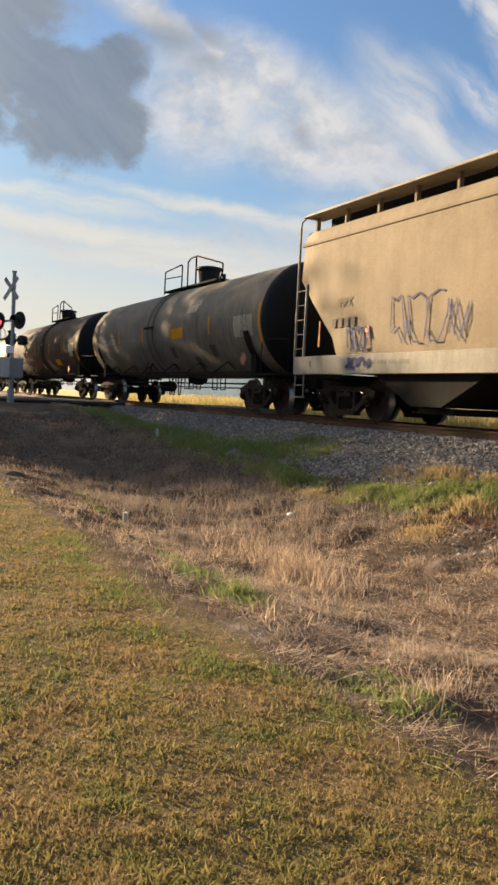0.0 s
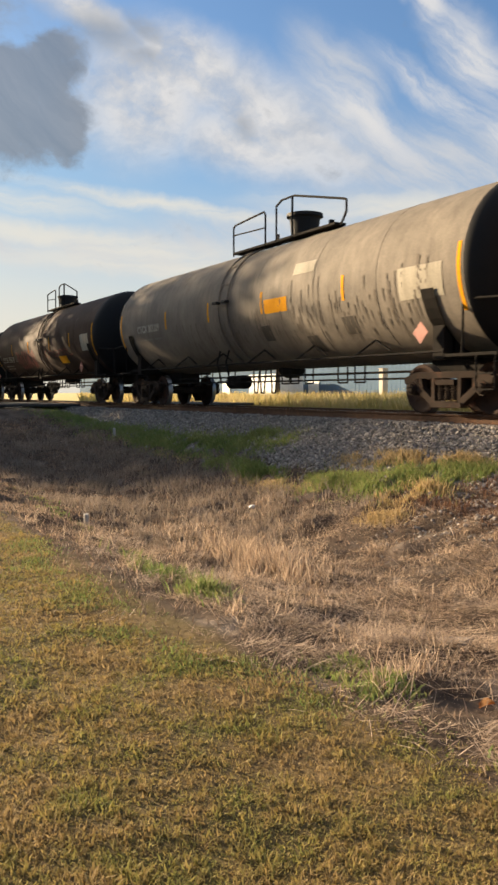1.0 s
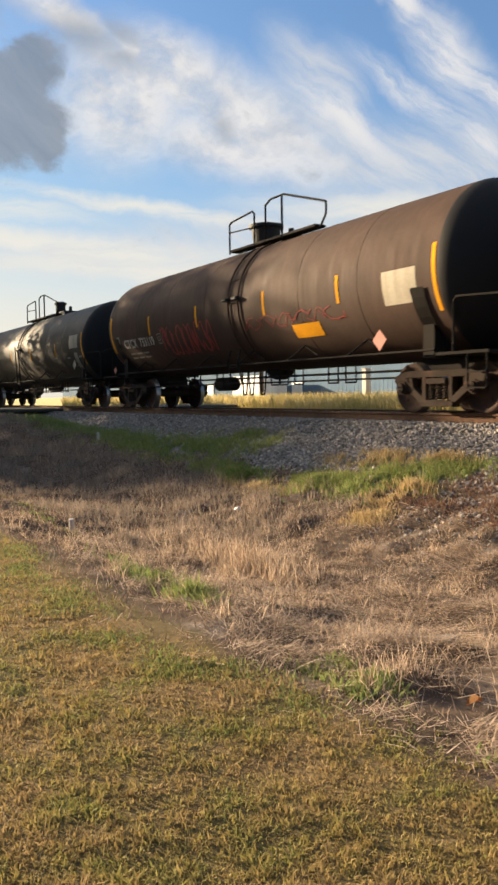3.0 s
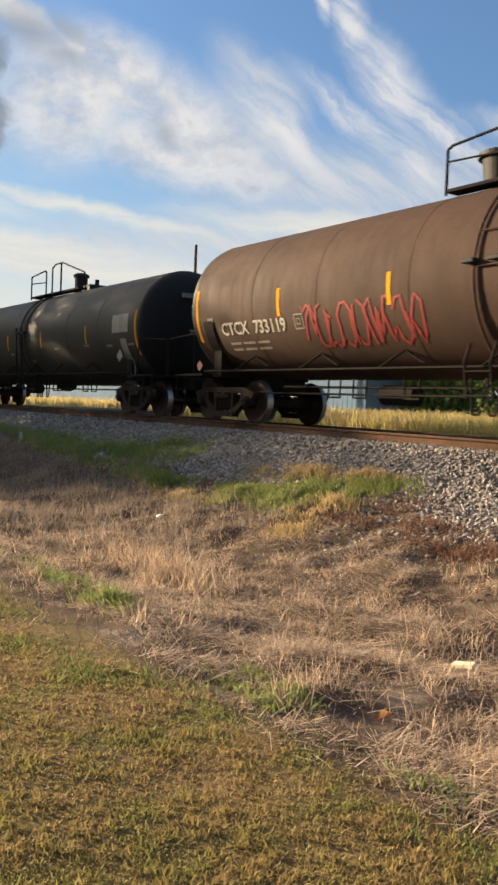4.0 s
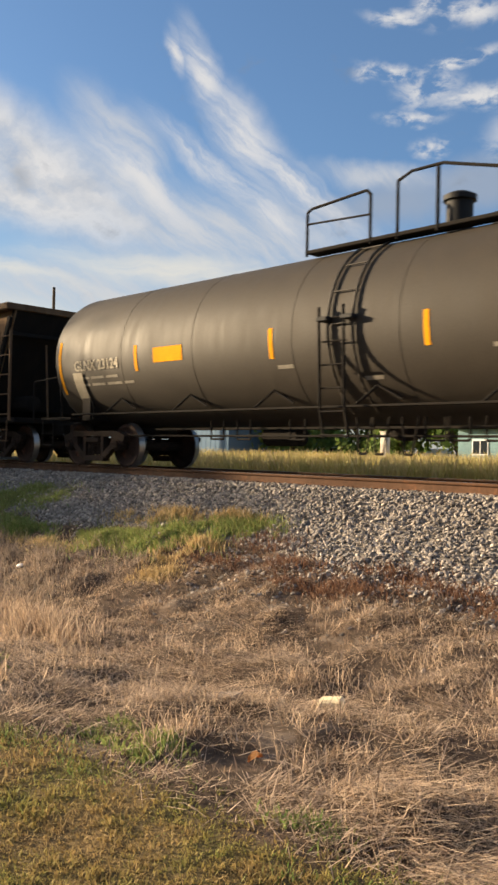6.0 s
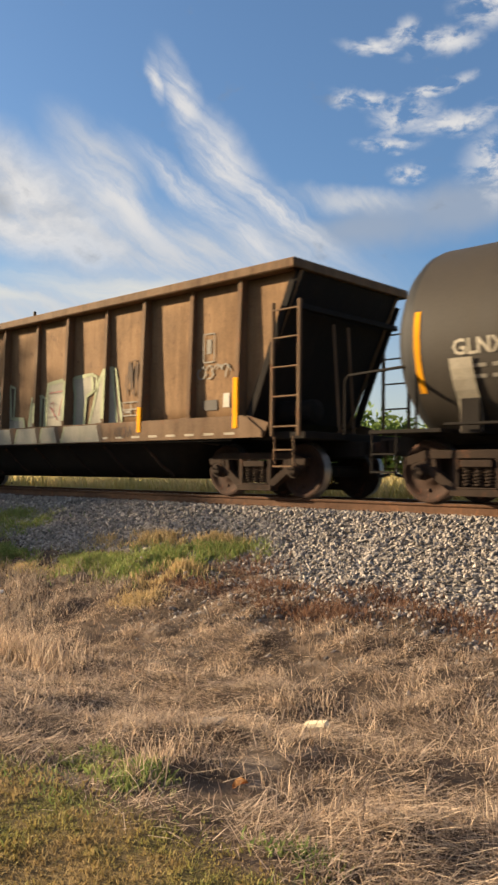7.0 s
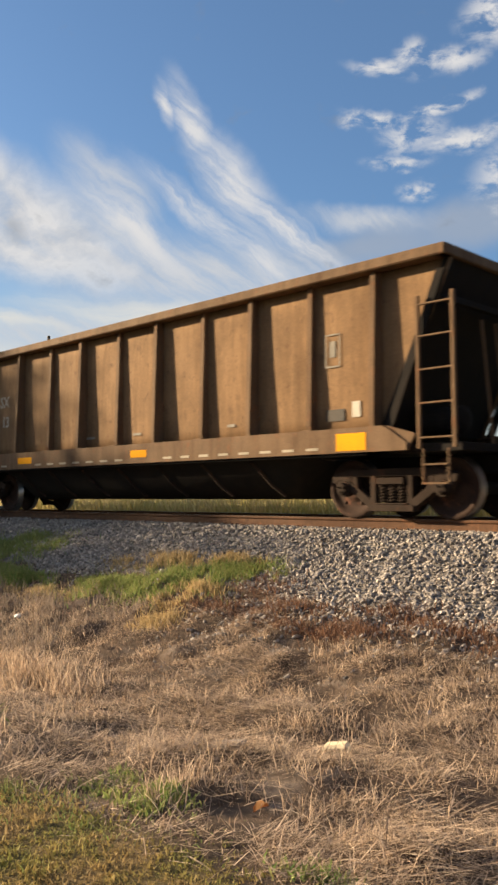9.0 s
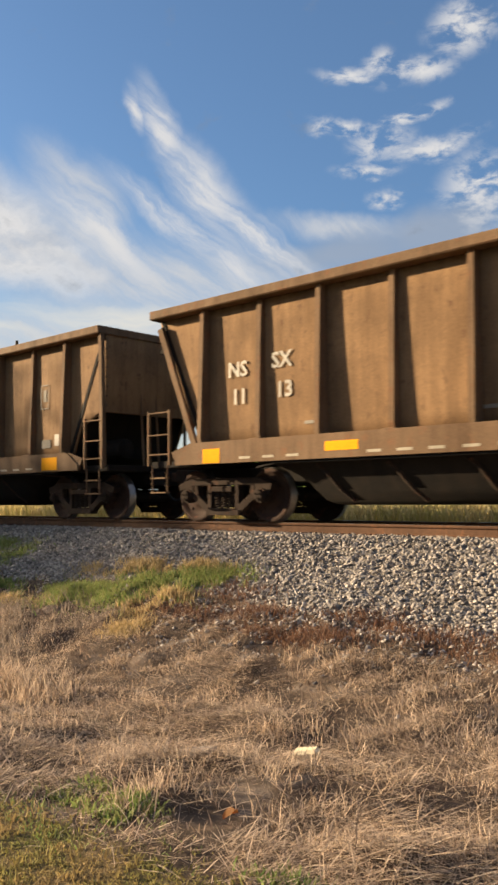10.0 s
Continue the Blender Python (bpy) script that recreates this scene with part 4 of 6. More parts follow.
    # long side rails with braces
    for y in (-1.40, 1.40):
        part("side_rail", pipe([(-half - 0.3, y, 1.10), (half + 0.3, y, 1.10)], 0.022), M_FRAME, car, "thin side handrail along the tank")
        for x in np.arange(-half + 1.2, half - 0.6, 2.15):
            yy = math.copysign(abs(hug(1.42)), y)
            part("rail_brace", pipe([(x - 0.3, y, 1.10), (x, yy * 1.01, 1.42), (x + 0.42, yy * 0.97, 1.20)], 0.022), M_FRAME, car)
    # underneath: outlet, skid and brake piping with hangers
    bm = lathe([(zc - r - 0.22, 0.14), (zc - r - 0.14, 0.30), (zc - r - 0.05, 0.34), (zc - r + 0.08, 0.34)], 20, "Z")
    bmesh.ops.translate(bm, verts=bm.verts, vec=(0.2, 0, 0))
    part("bottom_outlet", bm, M_FRAME, car, "bottom outlet valve housing")
    part("brake_pipe", pipe([(-half + 1.0, -0.85, 0.66), (half - 1.0, -0.85, 0.66)], 0.02), M_FRAME, car)
    part("brake_pipe", pipe([(-half + 1.6, -0.6, 0.80), (half - 1.4, -0.6, 0.80)], 0.025), M_FRAME, car)
    for x in (-3.6, -2.9, -1.6, 1.1, 1.5, 2.1, 3.4, 4.0):
        part("pipe_hanger", pipe([(x, -0.85, 0.95), (x, -0.85, 0.60), (x + 0.34, -0.85, 0.60), (x + 0.34, -0.85, 0.95)], 0.018), M_FRAME, car)
    for x in (-0.1, 0.22, 0.75):
        part("pipe_hanger", pipe([(x, -0.95, 0.95), (x + 0.06, -0.95, 0.38), (x + 0.2, -0.95, 0.38), (x + 0.3, -0.95, 0.95)], 0.02), M_FRAME, car)
    bm = lathe([(-0.45, 0.10), (-0.42, 0.19), (0.42, 0.19), (0.45, 0.10)], 18, "X")
    bmesh.ops.translate(bm, verts=bm.verts, vec=(-2.4, -0.1, 0.68))
    part("brake_cylinder", bm, M_FRAME, car)
    # ladder: straight below, then over the barrel
    arc = []
    for i in range(22):
        t = math.radians(-58 + 138 * i / 21)
        arc.append((-(r + 0.04) * math.cos(t), zc + (r + 0.04) * math.sin(t)))
    for s in (-0.24, 0.24):
        x = ladder + s
        part("ladder_rail", pipe([(x, y, z) for y, z in arc], 0.024), mat, car, "curved ladder rail over the barrel")
        part("ladder_post", pipe([(x - 0.12, -1.44, 0.62), (x - 0.12, -1.56, 1.15)] + ([(x - 0.06, -1.50, 1.45)] if cone else [(x - 0.12, -(r + 0.12), zc + 0.30)]), 0.024), M_FRAME, car)
        part("ladder_clamp", box(bmesh.new(), x - 0.17, x + 0.05, -r - 0.14, -r + 0.0, zc + 0.08, zc + 0.15, 0.01), M_DARK, car)
    for z in np.arange(0.66, 1.3 if cone else zc + 0.3, 0.36):
        part("rung", pipe([(ladder - 0.36, -1.54, z), (ladder + 0.12, -1.54, z)], 0.014), M_FRAME, car)
    for y, z in arc[9::3]:
        part("rung", pipe([(ladder - 0.24, y, z), (ladder + 0.24, y, z)], 0.014), mat, car)
    # top deck and railings
    d0, d1 = deck
    for y0, y1 in ((-0.75, -0.45), (0.45, 0.75)):
        part("top_walkway", box(bmesh.new(), d0, d1 - 0.4, y0, y1, top - 0.06, top + 0.0, 0.008), M_FRAME, car, "steel walkway on top of the tank")
    zr = top + rail_h
    mid = (d0 + d1) / 2 - 0.25
    for y in (-0.72,):
        b = y * 1.02
        part("top_railing", pipe([(d0, b, top - 0.1), (d0, b, zr - 0.25), (d0 + 0.1, b, zr - 0.2), (mid - 0.7, b, zr - 0.12), (mid - 0.62, b, zr - 0.2), (mid - 0.62, b, top - 0.1)], 0.026), M_FRAME, car, "pipe railing round the top hatch")
        part("top_railing", pipe([(mid - 0.1, b, top - 0.1), (mid - 0.1, b, zr - 0.1), (mid + 0.15, b, zr), (mid + 0.7, b, zr), (d1 - 0.15, b, zr - 0.45), (d1, b, zr - 0.5), (d1, b, zr - 0.75), (d1 - 0.2, b, top - 0.1)], 0.026), M_FRAME, car)
        part("top_railing", pipe([(d0, b, zr - 0.45), (mid - 0.62, b, zr - 0.52)], 0.018), M_FRAME, car)
        part("railing_post", pipe([(mid + 0.62, b, top - 0.1), (mid + 0.62, b, zr)], 0.03), M_FRAME, car)
    prof = [(top - 0.1, dome_r * 0.8), (top + dome_top - 0.09, dome_r * (1.0 if cone else 0.8)), (top + dome_top - 0.08, dome_r * (1.18 if cone else 1.0)),
            (top + dome_top, dome_r * (1.18 if cone else 1.0)), (top + dome_top + 0.05, dome_r * 0.6)]
    bm = lathe(prof, 28, "Z")
    bmesh.ops.translate(bm, verts=bm.verts, vec=(dome, 0, 0))
    part("hatch_housing", bm, M_DARK, car, "dark round hatch housing")
    bm = box(bmesh.new(), dome + 0.7, dome + 1.35, -0.3, 0.3, top - 0.08, top + 0.16, 0.03)
    rod(bm, (dome + 1.0, 0.1, top), (dome + 1.0, 0.1, top + 0.36), 0.07, 10)
    part("valve_box", bm, M_DARK, car, "low valve group beside the hatch")
    return car, hug


def strip(car, hug, x, z0, z1, w=0.09):
    lying([(x - w / 2, z0), (x + w / 2, z0), (x + w / 2, z1), (x - w / 2, z1)], 0, car, "reflective_strip", M_YELLOW, "yellow reflective strip", hug=hug)


def panel(car, hug, x0, x1, z0, z1, mat, name="marking_panel", label=""):
    lying([(x0, z0), (x1, z0), (x1, z1), (x0, z1)], 0, car, name, mat, label, hug=hug)


def diamond(car, x, z, s, y, mat, label):
    prism_bm = prism(bmesh.new(), [(x - s, z), (x, z - s), (x + s, z), (x, z + s)], y - 0.012, y)
    part("placard", prism_bm, mat, car, label)


def spray(car, hug, strokes, mat, label, w=0.05, y=None):
    """Sprayed lines: each stroke a run of points in x and z, one ribbon kept close to the surface."""
    for run in strokes:
        pts = [run[0]]
        for (x0, z0), (x1, z1) in zip(run, run[1:]):
            k = max(1, int(math.hypot(x1 - x0, z1 - z0) / 0.12))
            pts += [(x0 + (x1 - x0) * i / k, z0 + (z1 - z0) * i / k) for i in range(1, k + 1)]
        bm = bmesh.new()
        prev = None
        for i, (x, z) in enumerate(pts):
            a, c = pts[max(i - 1, 0)], pts[min(i + 1, len(pts) - 1)]
            dx, dz = c[0] - a[0], c[1] - a[1]
            ln = math.hypot(dx, dz) or 1
            nx, nz = -dz / ln * w / 2, dx / ln * w / 2
            row = [bm.verts.new((u, (hug(v) if hug else y) - 0.009, v)) for u, v in ((x + nx, z + nz), (x - nx, z - nz))]
            if prev:
                bm.faces.new((prev[0], prev[1], row[1], row[0]))
            prev = row
        part("graffiti", bm, mat, car, label)


def scrawl(x0, z0, wide, high, n, seed):
    """Loose looping spray strokes, without words."""
    r = random.Random(seed)
    runs = []
    for i in range(n):
        x = x0 + wide * (i + 0.5) / n
        run, t0 = [], r.uniform(0, 6)
        for k in range(9):
            t = t0 + k * 0.7
            run.append((x + wide / n * 0.55 * math.cos(t) * r.uniform(0.7, 1.2), z0 + high / 2 + high * 0.48 * math.sin(t * r.choice((1, 1, 1.5)))))
        runs.append(run)
    return runs


def drips(car, hug, x0, x1, z, n, seed, mat, long=0.35):
    """Thin stains that ran down the barrel, as one part."""
    r = random.Random(seed)
    bm = bmesh.new()
    for i in range(n):
        x, zz, ln, w = r.uniform(x0, x1), z + r.uniform(-0.35, 0.35), r.uniform(0.1, long), r.uniform(0.012, 0.03)
        prev = None
        for k in range(4):
            v = zz - ln * k / 3
            g = w * (1 - 0.25 * k)
            row = [bm.verts.new((u, hug(v) - 0.008, v)) for u in (x - g, x + g)]
            if prev:
                bm.faces.new((prev[0], prev[1], row[1], row[0]))
            prev = row
    tagged(part("drip_stains", bm, mat, car, "dark drip stains"), kind="stuff")


# the brown, the black and the grey-tan tank car
TRAIN = []
car_a, hug = tank_car(-27.10, 6.955, 1.56, 2.54, 7.85, 0.62, M_TAN, "grey-tan tank car with dark drip stains and yellow reflective strips", -0.55, (-1.54, 3.5), 0.77, 0.38, 0.66, True)
for x in (-4.19, -1.45, 1.3, 4.5):
    strip(car_a, hug, x, 2.22, 2.72)
panel(car_a, hug, 1.42, 2.4, 2.2, 2.52, M_YELLOW, label="yellow reflective notice panel")
panel(car_a, hug, 6.2, 7.35, 2.05, 2.62, M_PLATE, label="pale weathered data panel")
panel(car_a, hug, 2.6, 3.4, 2.95, 3.2, M_PLATE, label="faded pale notice")
for x, z in ((1.3, 1.77), (3.0, 1.45), (4.5, 1.74)):
    panel(car_a, hug, x - 0.2, x + 0.2, z - 0.17, z + 0.17, M_TAGD, label="dark painted-out panel")
diamond(car_a, 6.7, 1.45, 0.2, -1.43, M_REDSIGN, "faded red diamond placard")
stencil(car_a, "CTCX 303209", -6.36, 2.22, 0.30, M_WHITE, hug=hug, label="faded white reporting marks", stretch=0.95)
small_print(car_a, -6.3, 1.98, (0.5, 0.45, 0.5), M_FADED, hug)
drips(car_a, hug, -3.5, 7.0, 2.0, 130, 3, M_DRIP, 0.4)
drips(car_a, hug, 1.0, 7.4, 2.5, 40, 4, M_DRIP, 0.7)
TRAIN.append((car_a, -27.10))

car_b, hug = tank_car(-45.19, 6.90, 1.56, 2.53, 7.45, 0.80, M_BROWN, "dark brown tank car with white marks and red graffiti", 0.62, (-1.0, 3.2), -0.40, 0.38, 0.60, True)
for x in (-4.4, -1.41, 1.9, 4.65):
    strip(car_b, hug, x, 2.14, 2.68)
panel(car_b, hug, 2.85, 3.85, 1.58, 1.86, M_YELLOW, label="yellow notice panel with black smudges")
panel(car_b, hug, 6.0, 6.9, 1.95, 2.55, M_PLATE, label="pale weathered data panel")
panel(car_b, hug, -6.95, -6.75, 2.02, 2.24, M_FADED, label="small grey notice")
diamond(car_b, 5.8, 1.35, 0.2, -1.43, M_REDSIGN, "faded red diamond placard")
diamond(car_b, -7.35, 1.22, 0.12, -1.43, M_REDSIGN, "small faded red placard")
stencil(car_b, "CTCX  733119", -6.46, 1.86, 0.355, M_WHITE, hug=hug, label="white stencilled reporting marks", stretch=1.0)
small_print(car_b, -6.3, 1.66, (0.38, 0.42, 0.4), M_FADED, hug)
small_print(car_b, -6.3, 1.54, (0.36, 0.4, 0.42), M_FADED, hug)
spray(car_b, hug, [[(-3.95, 1.88), (-3.95, 2.14), (-3.7, 2.14), (-3.7, 1.88), (-3.95, 1.88)], [(-3.88, 1.96), (-3.78, 1.96), (-3.78, 2.06), (-3.88, 2.06), (-3.88, 1.96)]], M_FADED, "small boxed grey mark", 0.03)
spray(car_b, hug, scrawl(-3.7, 1.5, 3.0, 0.8, 9, 5), M_TAGR, "red sprayed graffiti scrawl", 0.055)
spray(car_b, hug, scrawl(1.0, 1.85, 3.8, 0.3, 6, 8), M_TAGR, "thin dull red graffiti line", 0.02)
TRAIN.append((car_b, -45.19))

car_d, hug = tank_car(-63.45, 7.165, 1.50, 2.33, 7.95, 0.62, M_BLACK, "dusty black tank car with yellow reflective strips", 0.0, (-1.4, 3.0), 1.1, 0.26, 0.60, False)
for x in (-5.15, -1.5, 1.5, 4.85):
    strip(car_d, hug, x, 1.92, 2.42)
panel(car_d, hug, -4.6, -3.75, 2.05, 2.33, M_YELLOW, label="yellow notice panel")
panel(car_d, hug, 6.55, 7.45, 2.15, 2.62, M_PLATE, label="pale grimy data panel")
stencil(car_d, "GLNX 23124", -7.3, 2.02, 0.30, M_PLATE, hug=hug, label="dusty white reporting marks", stretch=0.95)
small_print(car_d, -7.25, 1.84, (0.42, 0.44, 0.4), M_FADED, hug, h=0.05)
small_print(car_d, -7.25, 1.70, (0.4, 0.45, 0.5, 0.3), M_FADED, hug, h=0.05)
for x, z in ((-1.4, 1.75), (2.5, 1.83), (4.65, 1.85), (6.1, 1.8), (7.35, 1.8), (6.6, 1.5), (0.3, 1.5)):
    small_print(car_d, x, z, (0.34,), M_FADED, hug, h=0.06)
diamond(car_d, 6.95, 1.55, 0.17, -1.44, M_PLATE, "pale diamond placard holder")
# marks on the dished end
for y, z, w in ((-0.55, 3.05, 0.85), (-0.25, 2.82, 0.4), (-0.3, 2.2, 0.45), (-0.28, 2.12, 0.35)):
    me = mesh_of(box(bmesh.new(), 8.535, 8.575, y, y + w, z, z + (0.11 if w > 0.8 else 0.05)), M_FADED)
    part("small_print", me, None, car_d)
TRAIN.append((car_d, -63.45))


def hopper_car():
    """Covered hopper: smooth rounded side, sloped end sheets, roof walk, discharge bays."""
    car = tagged(new("covered_hopper_car"), "cream covered hopper car with faded graffiti and sill greyed for shade", "hopper car", "cars of the freight train")
    half = 6.9
    end = half + 2.09
    bm = bmesh.new()
    # outline of the side, from the sill up; ends slope in towards the sill
    sec = [(-1.53, 1.42, half - 0.25), (-1.555, 1.8, half - 0.1), (-1.575, 2.6, half + 0.75), (-1.575, 3.2, half + 1.35), (-1.565, 3.9, half + 1.30), (-1.54, 4.18, half + 1.28),
           (-1.46, 4.32, half + 1.28), (-0.9, 4.44, half + 1.28), (0, 4.5, half + 1.28)]
    sec = sec + [(-y, z, h) for y, z, h in sec[-2::-1]]
    xs = np.linspace(-1, 1, 29)
    rings = [[bm.verts.new((u * h, y, z)) for y, z, h in sec] for u in xs]
    for p, q in zip(rings, rings[1:]):
        for i in range(1, len(sec)):
            f = bm.faces.new((p[i - 1], p[i], q[i], q[i - 1]))
            f.smooth = True
    bm.faces.new(rings[0])
    bm.faces.new(rings[-1][::-1])
    bmesh.ops.recalc_face_normals(bm, faces=bm.faces)
    part("hopper_body", bm, M_HOPPER, car, "cream painted steel body")
    for s in (-1.585, 1.585):
        # sill colour holds the grey of the shade low on the car
        part("side_sill", box(bmesh.new(), -half - 1.55, half + 1.55, min(s, s * 0.93), max(s, s * 0.93), 1.0, 1.42, 0.012), M_HSILL, car, "cream side sill, greyed for the shade on it")
        part("top_ledge", box(bmesh.new(), -half - 1.40, half + 1.40, min(s, s * 0.985), max(s, s * 0.985), 3.98, 4.06, 0.01), M_HOPPER, car)
        s2 = s * 0.78
        part("roof_walk", box(bmesh.new(), -half - 1.55, half + 1.55, s2 - 0.28, s2 + 0.28, 4.70, 4.76, 0.01), M_HSILL, car, "grated roof walk")
        part("hatch_trough", box(bmesh.new(), -half - 1.25, half + 1.25, min(s2 * 0.2, s2 * 0.75), max(s2 * 0.2, s2 * 0.75), 4.40, 4.73, 0.03), M_FRAME, car, "dark roof hatch trough")
        part("roof_rail", box(bmesh.new(), -half - 1.7, half + 1.7, s2 + 0.3, s2 + 0.36, 4.42, 4.50), M_FRAME, car)
        for x in np.arange(-half - 1.3, half + 1.4, 1.25):
            part("walk_support", box(bmesh.new(), x - 0.04, x + 0.04, s2 - 0.05, s2 + 0.05, 4.28, 4.72, 0.01), M_HOPPER, car)
        for e in (-1, 1):
            for w in (0.0, 0.42):
                x = e * (half + 1.50 - w)
                part("ladder_rail", box(bmesh.new(), x - 0.03, x + 0.03, s - 0.025, s + 0.025, 1.42, 4.45 if w == 0 else 3.1, 0.006), M_HSILL, car)
            for z in np.arange(1.6, 3.1, 0.34):
                x0, x1 = sorted((e * (half + 1.50), e * (half + 1.08)))
                part("rung", pipe([(x0, s, z), (x1, s, z)], 0.014), M_HSILL, car)
            part("grab_rail", pipe([(e * (half + 1.5), s, 4.4), (e * (half + 1.54), s * 0.97, 4.60), (e * (half + 1.45), s * 0.9, 4.74)], 0.02), M_HSILL, car)
            bm = bmesh.new()
            for w in (0.0, 0.4):
                x = e * (half + 1.48 - w)
                rod(bm, (x, s * 0.98, 1.0), (x, s * 0.98, 0.45), 0.018, 6)
            for z in (0.47, 0.75):
                x0, x1 = sorted((e * (half + 1.48), e * (half + 1.08)))
                box(bm, x0, x1, s * 0.98 - 0.05, s * 0.98 + 0.05, z - 0.012, z + 0.012)
            part("step", bm, M_HSILL, car)
    for e in (-1, 1):
        part("end_deck", box(bmesh.new(), min(e * (half - 0.4), e * (end - 0.55)), max(e * (half - 0.4), e * (end - 0.55)), -1.45, 1.45, 0.92, 1.0), M_FRAME, car)
        part("centre_sill", box(bmesh.new(), min(e * 1.0, e * (end - 0.3)), max(e * 1.0, e * (end - 0.3)), -0.3, 0.3, 0.66, 0.92, 0.02), M_FRAME, car)
        bm = prism(bmesh.new(), [(e * (half + 1.35), 3.2), (e * (half + 1.25), 3.2), (e * (half - 1.2), 1.1), (e * (half - 1.05), 1.0)], -1.4, 1.4)
        part("slope_sheet", bm, M_HOPPER, car, "sloped end sheet")
        coupler(car, e * end, e)
        running_gear(car, e * half)
    for c in (-3.7, 0.0, 3.7):
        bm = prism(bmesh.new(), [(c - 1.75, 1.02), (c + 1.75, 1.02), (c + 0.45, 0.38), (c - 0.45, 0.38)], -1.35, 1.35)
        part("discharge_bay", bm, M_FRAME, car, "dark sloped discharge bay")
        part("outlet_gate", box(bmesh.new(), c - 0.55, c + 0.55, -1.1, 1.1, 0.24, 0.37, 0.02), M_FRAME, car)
    y = -1.59
    hug_h = lambda z: -1.582
    stencil(car, "HPX", -half + 0.32, 2.46, 0.27, M_DRIP, y=-1.590, label="large white reporting letters")
    spray(car, hug_h, scrawl(-half + 2.3, 1.55, 2.2, 1.0, 4, 2), M_TAGB, "grey-blue outline graffiti on the side", 0.032)
    spray(car, hug_h, scrawl(-half + 0.75, 1.5, 0.8, 0.5, 3, 6), M_TAGB, "dark blue scribbled graffiti", 0.06)
    spray(car, lambda z: -1.592, scrawl(-half + 0.75, 1.12, 0.9, 0.22, 4, 12), M_TAGB, "dark blue scribbled graffiti", 0.06)
    spray(car, hug_h, [[(-half - 0.42, 1.62), (-half - 0.42, 2.2)], [(-half + 1.5, 1.75), (-half + 1.5, 2.0)], [(-half + 1.4, 1.9), (-half + 1.55, 1.92)]], M_TAGO, "orange spray marks", 0.07)
    small_print(car, -half + 0.1, 2.02, (0.16, 0.16, 0.16, 0.16), M_DRIP, y=-1.585, h=0.2)
    small_print(car, -half + 1.6, 1.2, (0.2, 0.3, 0.25, 0.3), M_FADED, y=-1.585, h=0.08)
    lying([(-half - 0.78, 1.16), (-half - 0.74, 1.16), (-half - 0.74, 1.3), (-half - 0.78, 1.3)], -1.585, car, "small_print", M_TAGD)
    return car


TRAIN.append((hopper_car(), -15.80 + 6.9))


